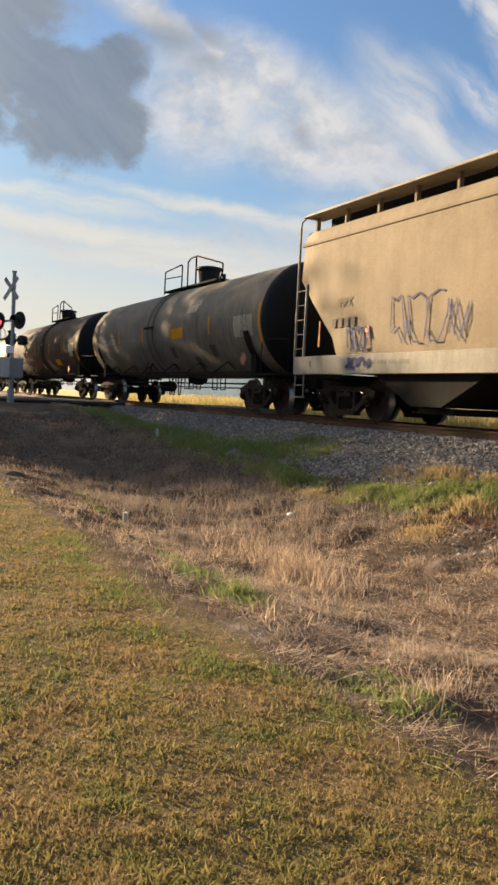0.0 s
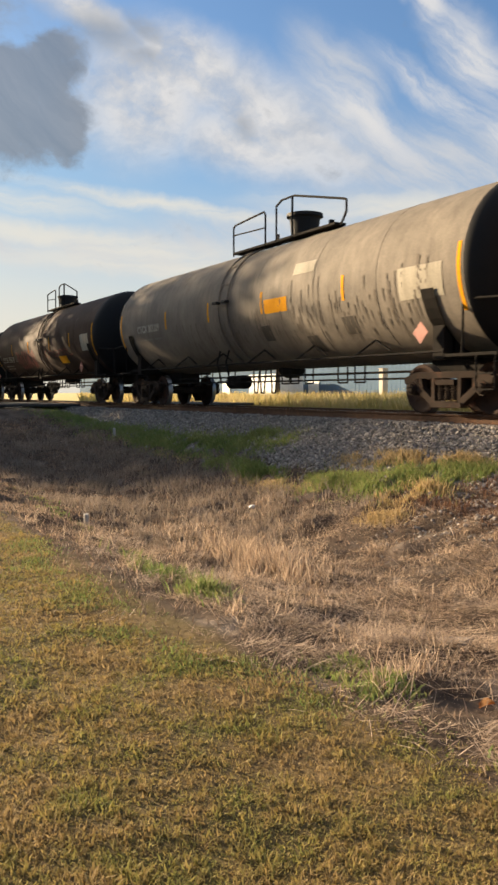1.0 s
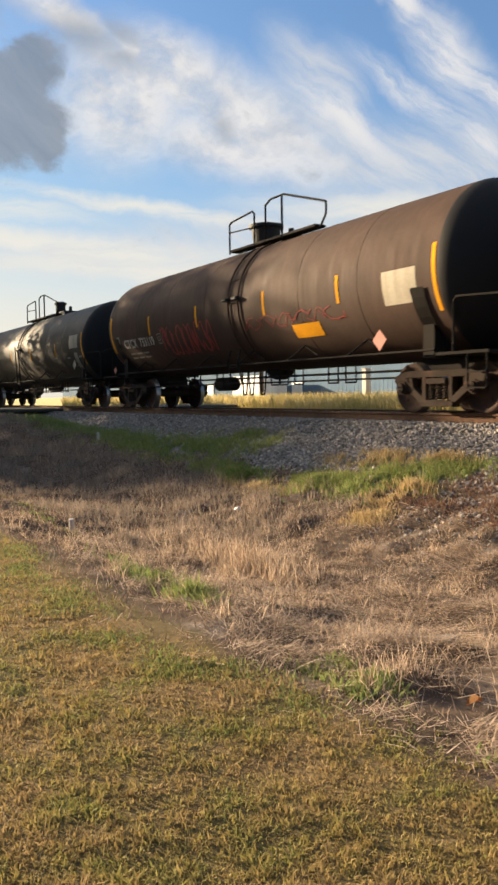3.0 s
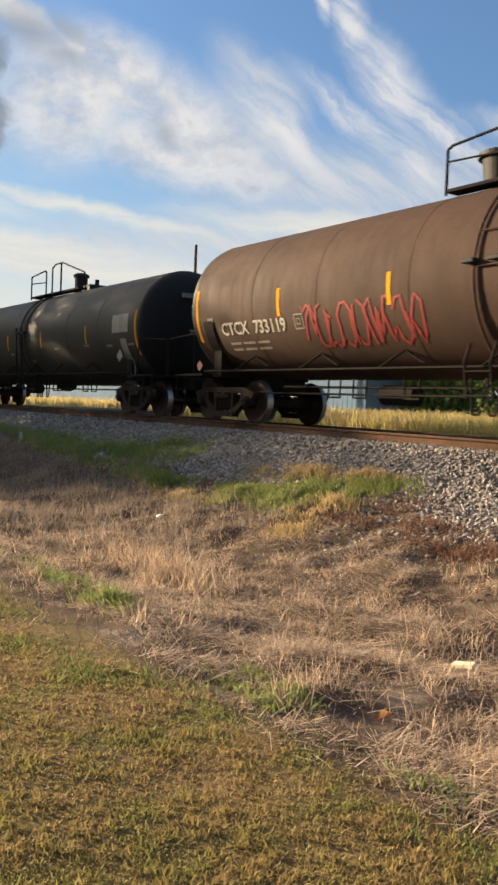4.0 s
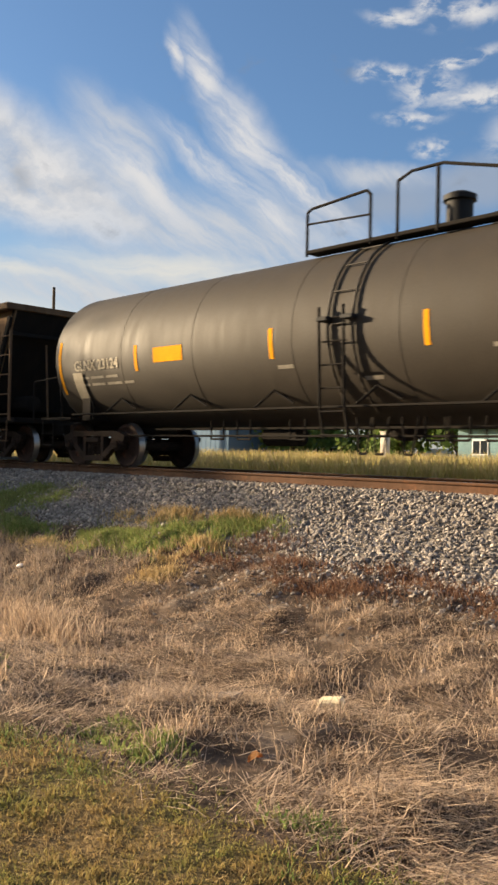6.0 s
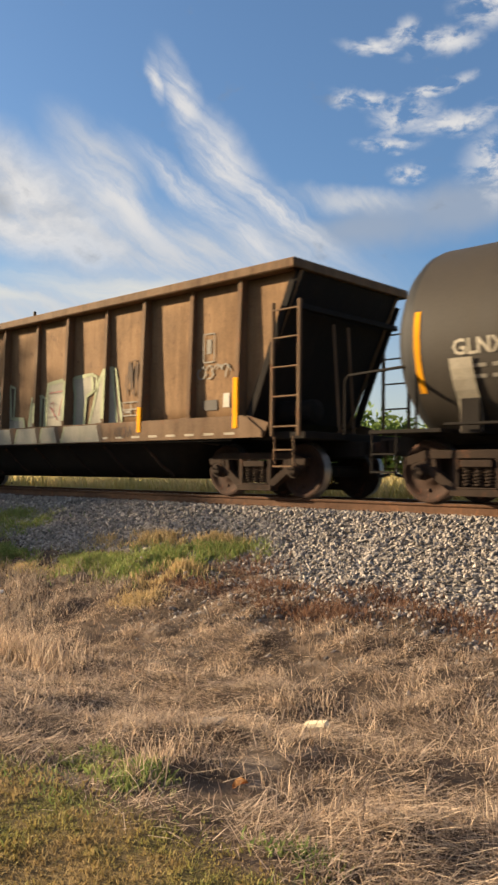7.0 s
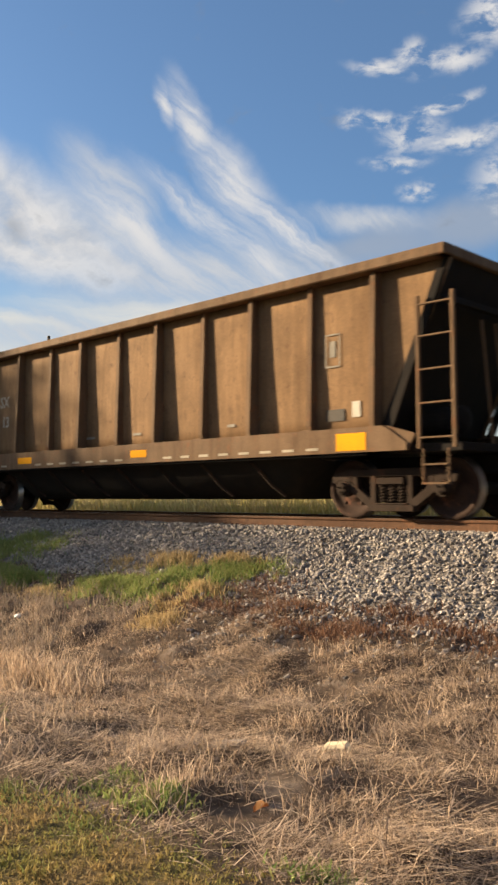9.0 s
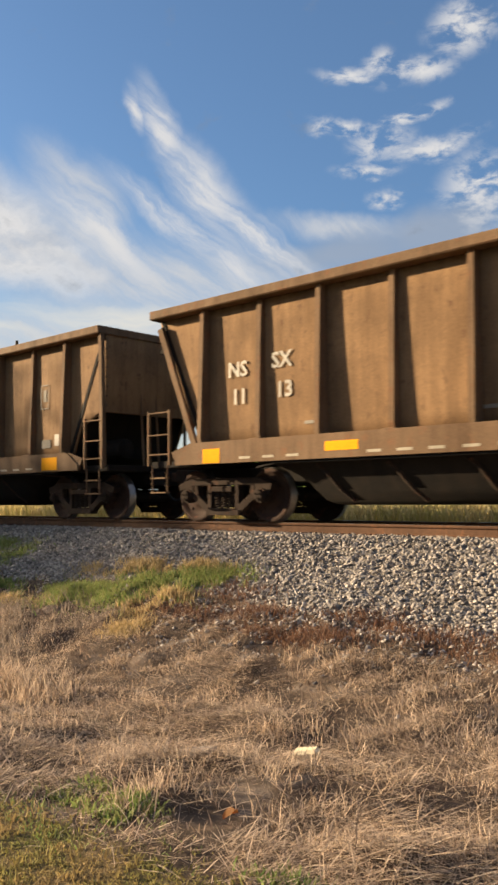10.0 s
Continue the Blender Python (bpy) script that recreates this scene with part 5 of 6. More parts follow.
def gondola(marks, strips, tag=None, label="", boards=(), tall=True):
    """Coal gondola with eleven ribs a side, sloped ends, tub floor."""
    car = tagged(new("gondola_car"), label, "gondola car", "cars of the freight train")
    half, end, top = 6.305, 8.39, 3.81
    ribs = [-6.35 + 1.27 * i for i in range(11)]
    for s in (-1, 1):
        yp, yr = s * 1.37, s * 1.60
        # side sheet with slanted ends, bulging a little between ribs
        bm = bmesh.new()
        cols = []
        for i, x in enumerate(np.linspace(-7.60, 7.60, 73)):
            col = []
            for z in np.linspace(1.28, 3.66, 9):
                lim = 6.50 + (7.60 - 6.50) * (z - 1.28) / (3.66 - 1.28)
                if not tall and z > 2.1 and x > 0:
                    lim = 7.60
                xx = max(-lim, min(lim, x))
                k = (xx + 6.35) / 1.27
                bulge = 0.012 * math.sin(math.pi * (k - math.floor(k))) * math.sin(math.pi * (z - 1.28) / 2.38) * (0.6 + 0.4 * math.sin(7.3 * math.floor(k) + s))
                col.append(bm.verts.new((xx, yp + s * bulge, z)))
            cols.append(col)
        for p, q in zip(cols, cols[1:]):
            for a in range(8):
                bm.faces.new((p[a], q[a], q[a + 1], p[a + 1]))
        bmesh.ops.remove_doubles(bm, verts=bm.verts, dist=1e-4)
        bmesh.ops.recalc_face_normals(bm, faces=bm.faces)
        for f in bm.faces:
            f.smooth = True
        r = bmesh.ops.solidify(bm, geom=bm.faces[:], thickness=0.03)
        part("side_sheet", bm, M_RUST, car, "dented brown side sheet between ribs")
        part("top_chord", box(bmesh.new(), -7.63, 7.63, min(yp, yr) - 0.02, max(yp, yr) + 0.02, 3.66, 3.82, 0.02), M_RIB, car, "worn top chord")
        bm = bmesh.new()
        prism(bm, [(-6.95, 0.99), (6.95, 0.99), (6.95, 1.10), (6.60, 1.34), (-6.60, 1.34), (-6.95, 1.10)], yr - s * 0.06, yr)
        part("side_sill", bm, M_RIB, car, "brown side sill with pale dashes")
        bm = prism(bmesh.new(), [(-6.55, 1.30), (6.55, 1.30), (6.55, 1.36), (-6.55, 1.36)], yp, yr - s * 0.002)
        part("sill_ledge", bm, M_RIB, car)
        for i, x in enumerate(ribs):
            low = 1.34 if i % 2 else 1.22
            bm = bmesh.new()
            out, top_out = (yr, s * 1.515) if i % 2 == 0 else (s * 1.52, s * 1.45)
            ring = [[bm.verts.new((x + u, yp + s * 0.002 if k == 0 else v, z)) for u, k in ((-0.055, 0), (-0.045, 1), (0.045, 1), (0.055, 0))]
                    for z, v in ((low, out - s * 0.03), (1.45, out), (3.67, top_out))]
            for p, q in zip(ring, ring[1:]):
                for a in range(4):
                    bm.faces.new((p[a - 1], p[a], q[a], q[a - 1]))
            bm.faces.new(ring[0])
            bm.faces.new(ring[-1])
            bmesh.ops.recalc_face_normals(bm, faces=bm.faces)
            part("rib", bm, M_RIB, car, "vertical stiffening rib")
            part("rib_foot", box(bmesh.new(), x - 0.11, x + 0.11, min(yp, yr), max(yp, yr) - 0.01, low - 0.02, low + 0.035, 0.006), M_RIB, car)
    y = -1.60
    # pale reflective dashes along the sill
    for i in range(26):
        x = -6.4 + 0.5 * i
        if not any(a - 0.3 < x < b_ + 0.1 for a, b_, *_ in boards):
            lying([(x, 1.045), (x + 0.24, 1.045), (x + 0.24, 1.085), (x, 1.085)], y, car, "sill_dash", M_PLATE)
    for a, b_, z0, z1 in boards:
        lying([(a, z0), (b_, z0), (b_, z1), (a, z1)], y - 0.001, car, "reflective_strip", M_YELLOW, "yellow reflective plate")
    for x, z0, z1 in strips:
        part("reflective_strip", box(bmesh.new(), x - 0.055, x + 0.055, y - 0.012, y + 0.03, z0, z1, 0.003), M_YELLOW, car, "yellow strip on a rib")
    for text, x, z in marks:
        stencil(car, text, x, z, 0.36, M_WHITE, y=-1.392, label="white stencilled reporting marks")
    lying([(5.35, 1.5), (5.7, 1.5), (5.7, 1.68), (5.35, 1.68)], -1.386, car, "notice_plate", M_TAGD, "small dark notice plate")
    lying([(5.85, 1.54), (6.0, 1.54), (6.0, 1.78), (5.85, 1.78)], -1.386, car, "notice_plate", M_WHITE, "small white notice plate")
    spray(car, None, [[(5.35, 2.35), (5.35, 2.85), (5.62, 2.85), (5.62, 2.35), (5.35, 2.35)]], M_FADED, "faded outline mark", 0.025, y=-1.390)
    small_print(car, 5.42, 2.5, (0.12,), M_FADED, y=-1.386, h=0.25)
    for x, w in ((-4.2, 0.18), (-1.2, 0.3), (0.4, 0.25), (3.1, 0.2)):
        small_print(car, x, 1.55, (w,), M_FADED, y=-1.386, h=0.05)
    # sloped end sheets, end sills, ladders, handrails
    for e in (-1, 1):
        # end sheet and rib: coal grime, plus the end's shade put into the colour
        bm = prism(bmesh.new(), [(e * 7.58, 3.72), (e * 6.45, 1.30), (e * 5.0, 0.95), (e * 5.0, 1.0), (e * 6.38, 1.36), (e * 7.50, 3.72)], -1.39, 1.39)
        part("end_sheet", bm, M_FRAME, car, "sloped end sheet, near-black with coal grime and shade")
        part("end_chord", box(bmesh.new(), min(e * 7.48, e * 7.64), max(e * 7.48, e * 7.64), -1.58, 1.58, 3.66, 3.815, 0.015), M_RIB, car)
        if not tall and e > 0:
            part("end_sheet", box(bmesh.new(), 7.52, 7.60, -1.40, 1.40, 2.12, 3.70, 0.01), M_RUST, car, "upright upper end sheet")
            for z in np.arange(2.25, 3.6, 0.19):
                part("rivet_strap", box(bmesh.new(), 7.40, 7.615, -1.415, -1.36, z - 0.025, z + 0.025, 0.006), M_RIB, car)
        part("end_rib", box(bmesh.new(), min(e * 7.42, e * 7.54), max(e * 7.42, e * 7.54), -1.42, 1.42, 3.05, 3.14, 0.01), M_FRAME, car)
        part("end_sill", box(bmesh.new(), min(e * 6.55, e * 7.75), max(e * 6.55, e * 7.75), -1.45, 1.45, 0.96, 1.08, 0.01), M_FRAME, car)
        part("centre_sill", box(bmesh.new(), min(e * 4.6, e * 8.05), max(e * 4.6, e * 8.05), -0.28, 0.28, 0.68, 0.96, 0.02), M_FRAME, car)
        for yy in (-1.55, 1.55):
            if not tall and e > 0:
                part("corner_post", beam(bmesh.new(), (e * 7.58, yy * 0.97, 3.68), (e * 7.66, yy * 0.97, 1.06), 0.09, 0.09), M_RIB, car)
            if tall or e < 0:
                # brace at the shaded end is darkened by colour; the other keeps rib paint
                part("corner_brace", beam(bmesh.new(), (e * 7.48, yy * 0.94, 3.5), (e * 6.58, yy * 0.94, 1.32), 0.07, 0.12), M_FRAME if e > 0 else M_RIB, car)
            for x in (7.14, 7.70):
                part("ladder_rail", box(bmesh.new(), e * x - 0.025, e * x + 0.025, yy - 0.03, yy + 0.03, 1.0, 3.15 if e > 0 and tall else 2.0, 0.006), M_RIB, car)
            zs = (1.15, 1.63, 2.10, 2.57, 3.02) if e > 0 and tall else (1.2, 1.55, 1.95)
            for z in zs:
                x0, x1 = sorted((e * 7.14, e * 7.70))
                part("rung", pipe([(x0, yy * 1.01, z), (x1, yy * 1.01, z)], 0.016), M_RIB, car)
            bm = bmesh.new()
            for x in (7.2, 7.6):
                rod(bm, (e * x, yy, 1.0), (e * x, yy, 0.5), 0.018, 6)
            for z in (0.52, 0.78):
                x0, x1 = sorted((e * 7.2, e * 7.6))
                box(bm, x0, x1, yy - 0.05, yy + 0.05, z - 0.012, z + 0.012)
            part("step", bm, M_RIB, car)
            x0, x1 = sorted((e * 6.6, e * 7.1))
            bm = prism(bmesh.new(), [(e * 6.45, 1.0), (e * 6.95, 1.0), (e * 7.08, 1.22), (e * 6.95, 1.26), (e * 6.6, 1.36)], yy - 0.02, yy + 0.02)
            part("corner_gusset", bm, M_RIB, car)
        part("end_ladder", pipe([(e * 7.7, -0.5, 1.0), (e * 7.55, -0.5, 2.9)], 0.025), M_RIB, car)
        part("end_ladder", pipe([(e * 7.7, -0.1, 1.0), (e * 7.55, -0.1, 2.9)], 0.025), M_RIB, car)
        coupler(car, e * end, e)
        running_gear(car, e * half)
    # brake rod and air tank on one end deck
    bm = lathe([(-0.4, 0.1), (-0.36, 0.2), (0.36, 0.2), (0.4, 0.1)], 16, "X")
    bmesh.ops.translate(bm, verts=bm.verts, vec=(7.0, -0.7, 1.45))
    part("air_reservoir", bm, M_FRAME, car, "sooty air reservoir on the end deck")
    part("brake_staff", pipe([(-7.45, -0.9, 1.0), (-7.45, -0.9, 4.0)], 0.03), M_FRAME, car)
    # tub floor: two rounded troughs drawn as one belly, with slanted ribs
    bm = bmesh.new()
    prof = [(-1.36, 0.99), (-1.22, 0.78), (-1.03, 0.53), (-0.82, 0.36), (-0.5, 0.29), (0.5, 0.29), (0.82, 0.36), (1.03, 0.53), (1.22, 0.78), (1.36, 0.99)]
    rings = []
    for x, k in ((-5.0, 0.0), (-4.6, 0.45), (-4.2, 1.0), (0, 1.0), (4.2, 1.0), (4.6, 0.45), (5.0, 0.0)):
        rings.append([bm.verts.new((x, v, 0.99 - (0.99 - z) * max(k, 0.12))) for v, z in prof])
    for p, q in zip(rings, rings[1:]):
        for a in range(1, len(prof)):
            bm.faces.new((p[a - 1], p[a], q[a], q[a - 1])).smooth = True
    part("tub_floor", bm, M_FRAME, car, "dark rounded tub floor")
    for x in np.arange(-4.0, 4.1, 1.27):
        bm = bmesh.new()
        pts = [(-1.33, 0.92), (-1.24, 0.78), (-1.05, 0.53), (-0.84, 0.35)]
        for i in range(3):
            beam(bm, (x + 0.12 * i, *pts[i]), (x + 0.12 * (i + 1), *pts[i + 1]), 0.05, 0.05)
        part("tub_rib", bm, M_TRUCK, car)
    part("sill_pipe", pipe([(-5.1, -1.50, 0.90), (-4.7, -1.52, 0.96), (6.2, -1.52, 0.96)], 0.022), M_FRAME, car, "air pipe along the sill")
    if tag:
        tag(car)
    return car


def block_letters(car):
    """Five large sprayed letter shapes: pale fill, brown shaded sides, pale green outline, a pale band over the sill."""
    letters_of = [
        # fill, shaded side, hollow
        ([(-2.95, 1.36), (-2.55, 2.36), (-2.02, 2.40), (-1.98, 1.62), (-2.35, 1.55), (-2.36, 1.36)], [(-2.02, 2.40), (-1.80, 2.32), (-1.68, 1.52), (-1.98, 1.62)], [(-2.42, 1.75), (-2.24, 1.78), (-2.24, 2.12), (-2.42, 2.10)]),
        ([(-1.62, 1.36), (-1.70, 2.34), (-1.20, 2.36), (-1.12, 1.60), (-0.60, 1.58), (-0.55, 1.36)], [(-1.20, 2.36), (-0.98, 2.30), (-1.02, 1.62), (-1.12, 1.60)], None),
        ([(-0.38, 1.36), (-0.26, 2.02), (0.14, 2.06), (0.10, 1.36)], [(0.14, 2.06), (0.28, 2.0), (0.24, 1.36), (0.10, 1.36)], None),
        ([(0.32, 1.36), (0.38, 2.30), (1.02, 2.36), (0.98, 1.36)], [(1.02, 2.36), (1.30, 2.32), (1.22, 1.36), (0.98, 1.36)], None),
        ([(1.40, 1.36), (1.42, 2.02), (1.32, 2.36), (2.00, 2.40), (2.05, 2.05), (1.82, 1.95), (1.74, 1.36)], [(2.00, 2.40), (2.16, 2.34), (2.14, 2.05), (2.05, 2.05)], None),
        ([(1.92, 1.36), (2.22, 2.20), (2.40, 2.46), (2.68, 2.48), (2.86, 1.36)], [(2.68, 2.48), (2.80, 2.44), (3.02, 1.36), (2.86, 1.36)], [(2.42, 1.62), (2.52, 1.62), (2.50, 2.0), (2.44, 2.0)]),
    ]

    def slab(pts, mat, y, lab=""):
        part("graffiti", prism(bmesh.new(), pts, y, -1.365), mat, car, lab)
    for fill, shade, hollow in letters_of:
        slab(fill, M_TAGF, -1.388, "cream sprayed letter fill")
        slab(shade, M_TAGS, -1.390, "brown sprayed letter side")
        if hollow:
            slab(hollow, M_TAGS, -1.392)
        spray(car, None, [fill], M_TAGW, "pale green graffiti outline", 0.075, y=-1.386)
        spray(car, None, [shade], M_TAGW, "pale green graffiti outline", 0.06, y=-1.386)
    # the lower ends of the letters over the sill, with brown gaps
    for x0, x1 in ((-3.05, -2.55), (-1.95, -0.75), (-0.55, 0.30), (0.45, 1.05), (1.30, 2.55)):
        part("graffiti", prism(bmesh.new(), [(x0 - 0.06, 1.0), (x1 + 0.06, 1.0), (x1 - 0.06, 1.335), (x0 + 0.06, 1.335)], -1.604, -1.600), M_TAGF, car, "cream spray paint across the sill")
        spray(car, None, [[(x0 - 0.06, 1.0), (x0 + 0.06, 1.335)]], M_TAGW, "pale green stroke on the sill", 0.06, y=-1.598)
        spray(car, None, [[(x1 + 0.10, 1.0), (x1 - 0.02, 1.335)]], M_TAGS, "brown stroke on the sill", 0.13, y=-1.598)
    # where the paint runs over the ribs
    for i, z1 in ((3, 2.36), (5, 1.9), (6, 2.3), (7, 2.46)):
        x, out = -6.35 + 1.27 * i, 1.60 if i % 2 == 0 else 1.52
        slope = (0.085 if i % 2 == 0 else 0.07) / 2.22
        bm = bmesh.new()
        bm.faces.new([bm.verts.new(p) for p in ((x - 0.044, -out - 0.004, 1.46), (x + 0.044, -out - 0.004, 1.46), (x + 0.044, -out - 0.004 + slope * (z1 - 1.45), z1), (x - 0.044, -out - 0.004 + slope * (z1 - 1.45), z1))])
        part("graffiti", bm, M_TAGW, car)
    spray(car, None, [[(0.45, 2.1), (0.95, 2.12)], [(0.5, 1.85), (0.62, 1.9), (0.66, 1.7), (0.48, 1.8), (0.78, 1.5)], [(1.0, 2.1), (0.82, 1.6)]], M_TAGR, "thin red lines in a letter", 0.025, y=-1.394)
    spray(car, None, scrawl(3.15, 1.85, 0.5, 0.75, 3, 31), M_TAGS, "thin dark scrawl", 0.035, y=-1.390)
    spray(car, None, scrawl(3.05, 1.06, 0.55, 0.22, 3, 33), M_TAGS, "dark scrawl on the sill", 0.03, y=-1.598)
    spray(car, None, scrawl(5.2, 2.05, 0.8, 0.25, 4, 32), M_FADED, "chalky white scrawl", 0.03, y=-1.390)
    spray(car, None, [[(3.05, 1.5), (3.05, 1.76), (3.55, 1.76), (3.55, 1.5), (3.05, 1.5)], [(3.3, 1.5), (3.3, 1.76)], [(3.05, 1.62), (3.55, 1.62)]], M_FADED, "faded boxed mark", 0.025, y=-1.390)


G_MARKS = lambda n: (("NS", -5.84, 2.44), ("11", -5.76, 1.98), ("SX", -4.86, 2.50), (n, -4.78, 2.02))
TRAIN.append((gondola(G_MARKS("07"), [(-6.35, 1.15, 2.0), (-3.81, 1.15, 1.62), (3.81, 1.15, 1.62), (6.35, 1.15, 2.0)], block_letters,
                      "brown ribbed gondola car with large pale graffiti"), -81.09))
G_BOARDS = ((-6.25, -5.85, 1.0, 1.24), (-3.65, -3.05, 1.10, 1.24), (0.6, 1.1, 1.10, 1.24), (5.7, 6.25, 1.02, 1.28))
G_BOARDS3 = ((-6.25, -5.85, 1.0, 1.24), (5.7, 6.25, 1.02, 1.28))
TRAIN.append((gondola(G_MARKS("13"), [], None, "brown ribbed gondola car with yellow plates on its sill", G_BOARDS), -97.83))
TRAIN.append((gondola(G_MARKS("04"), [], None, "rusty brown ribbed gondola car following the others", G_BOARDS3, False), -114.61))

# ---- beyond the track ----
def long_shed():
    """Ribbed metal shed with a low roof."""
    th = tagged(new("metal_shed"), "long grey-blue ribbed metal shed behind the field", "shed")
    th.matrix_basis = pose(-82, 40, 0.45)
    bm = bmesh.new()
    box(bm, -41, 40, 0, 12, 0, 4.4)
    part("wall", bm, M_SHED, th)
    bm = bmesh.new()
    for i in range(162):
        box(bm, -41 + 0.5 * i, -40.86 + 0.5 * i, -0.012, 0.0, 0, 4.4)
    part("wall_ribs", bm, M_SHED, th)
    part("roof", prism(bmesh.new(), [(-41.4, 4.4), (40.4, 4.4), (40.4, 4.55), (-41.4, 4.55)], -0.4, 12.4), M_ROOF, th, "galvanised low roof")
    for x in (6, 22):
        d = part("door", box(bmesh.new(), x, x + 1.6, -0.10, -0.06, 0, 2.1, 0.02), M_PALE, th, "pale metal door")
        part("door_frame", box(bmesh.new(), x - 0.1, x + 1.7, -0.08, -0.055, 2.1, 2.2), M_ROOF, th)
    return th


def trailer():
    th = tagged(new("box_trailer"), "white box trailer parked before the shed", "trailer")
    th.matrix_basis = pose(-61.5, 37.5, 0.6)
    part("box_body", box(bmesh.new(), -2.6, 2.6, -1.2, 1.2, 0.35, 2.6, 0.05), M_PALE, th)
    for x in (-0.8, 0.8):
        bm = lathe([(-0.12, 0.2), (-0.12, 0.38), (0.12, 0.38), (0.12, 0.2)], 18)
        part("tyre", bm, M_DARK, th, at=(x, -1.15, 0.38))
        part("tyre", bm if False else lathe([(-0.12, 0.2), (-0.12, 0.38), (0.12, 0.38), (0.12, 0.2)], 18), M_DARK, th, at=(x, 1.15, 0.38))
    part("tow_bar", box(bmesh.new(), 2.6, 3.9, -0.06, 0.06, 0.4, 0.5), M_DARK, th)
    return th


def field_post(x, y, h, w):
    th = tagged(new("post"), "pale weathered post in the tall grass", "post")
    th.matrix_basis = pose(x, y, float(ground_z(x, y)) - 0.02)
    part("shaft", box(bmesh.new(), -w, w, -w, w, 0, h, 0.02), M_POST, th)
    part("cap", box(bmesh.new(), -w * 1.2, w * 1.2, -w * 1.2, w * 1.2, h, h + 0.04, 0.01), M_POST, th)


def utility_pole(x, y, h):
    """A tall tapered pole behind the field."""
    th = tagged(new("utility_pole"), "tall dark wooden utility pole behind the field", "utility pole")
    th.matrix_basis = pose(x, y, float(ground_z(x, y)) - 0.05)
    part("shaft", rod(bmesh.new(), (0, 0, 0), (0, 0, h), 0.19, 12, 0.11), M_BARK, th, "weathered brown shaft")
    part("cap", rod(bmesh.new(), (0, 0, h), (0, 0, h + 0.12), 0.125, 12, 0.1), M_DARK, th)


def small_house(x, y, wide, mat, label, turn=0):
    th = tagged(new("house"), label, "house")
    th.matrix_basis = pose(x, y, 0.65, 0, 0, turn)
    part("wall", box(bmesh.new(), -wide / 2, wide / 2, 0, 6, 0, 2.5), mat, th)
    bm = bmesh.new()
    for i in range(12):
        box(bm, -wide / 2 - 0.012, wide / 2 + 0.012, -0.03, 0, 0.2 * i + 0.02, 0.2 * i + 0.19)
    part("siding", bm, mat, th)
    part("roof", prism(bmesh.new(), [(-wide / 2 - 0.3, 2.5), (wide / 2 + 0.3, 2.5), (wide / 2 + 0.3, 2.62), (-wide / 2 - 0.3, 2.62)], -0.5, 6.5), M_ROOF, th)
    for u in (-wide * 0.22, wide * 0.25):
        w = part("window", box(bmesh.new(), u - 0.5, u + 0.5, -0.07, -0.03, 1.0, 1.9), M_PALE, th, "white-framed window")
        for k in (-0.24, 0.24):
            part("pane", box(bmesh.new(), u + k - 0.2, u + k + 0.2, -0.085, -0.072, 1.08, 1.82), M_GLASS, w)
    return th


def parked_car(x, y, turn):
    th = tagged(new("car"), "white car parked under the trees", "car")
    th.matrix_basis = pose(x, y, 0.66, 0, 0, turn)
    bm = prism(bmesh.new(), [(-2.2, 0.3), (2.2, 0.3), (2.2, 0.75), (1.2, 0.9), (0.6, 1.4), (-1.2, 1.42), (-1.9, 0.95), (-2.2, 0.85)], -0.85, 0.85)
    bmesh.ops.bevel(bm, geom=bm.edges[:], offset=0.07, segments=2, affect="EDGES")
    part("body", bm, M_CAR, th)
    part("side_window", prism(bmesh.new(), [(-1.6, 0.95), (1.0, 0.95), (0.5, 1.34), (-1.1, 1.36)], -0.87, -0.845), M_GLASS, th)
    for u in (-1.4, 1.4):
        for s in (-0.8, 0.8):
            part("wheel", lathe([(-0.1, 0.18), (-0.1, 0.32), (0.1, 0.32), (0.1, 0.18)], 18), M_DARK, th, at=(u, s, 0.32))


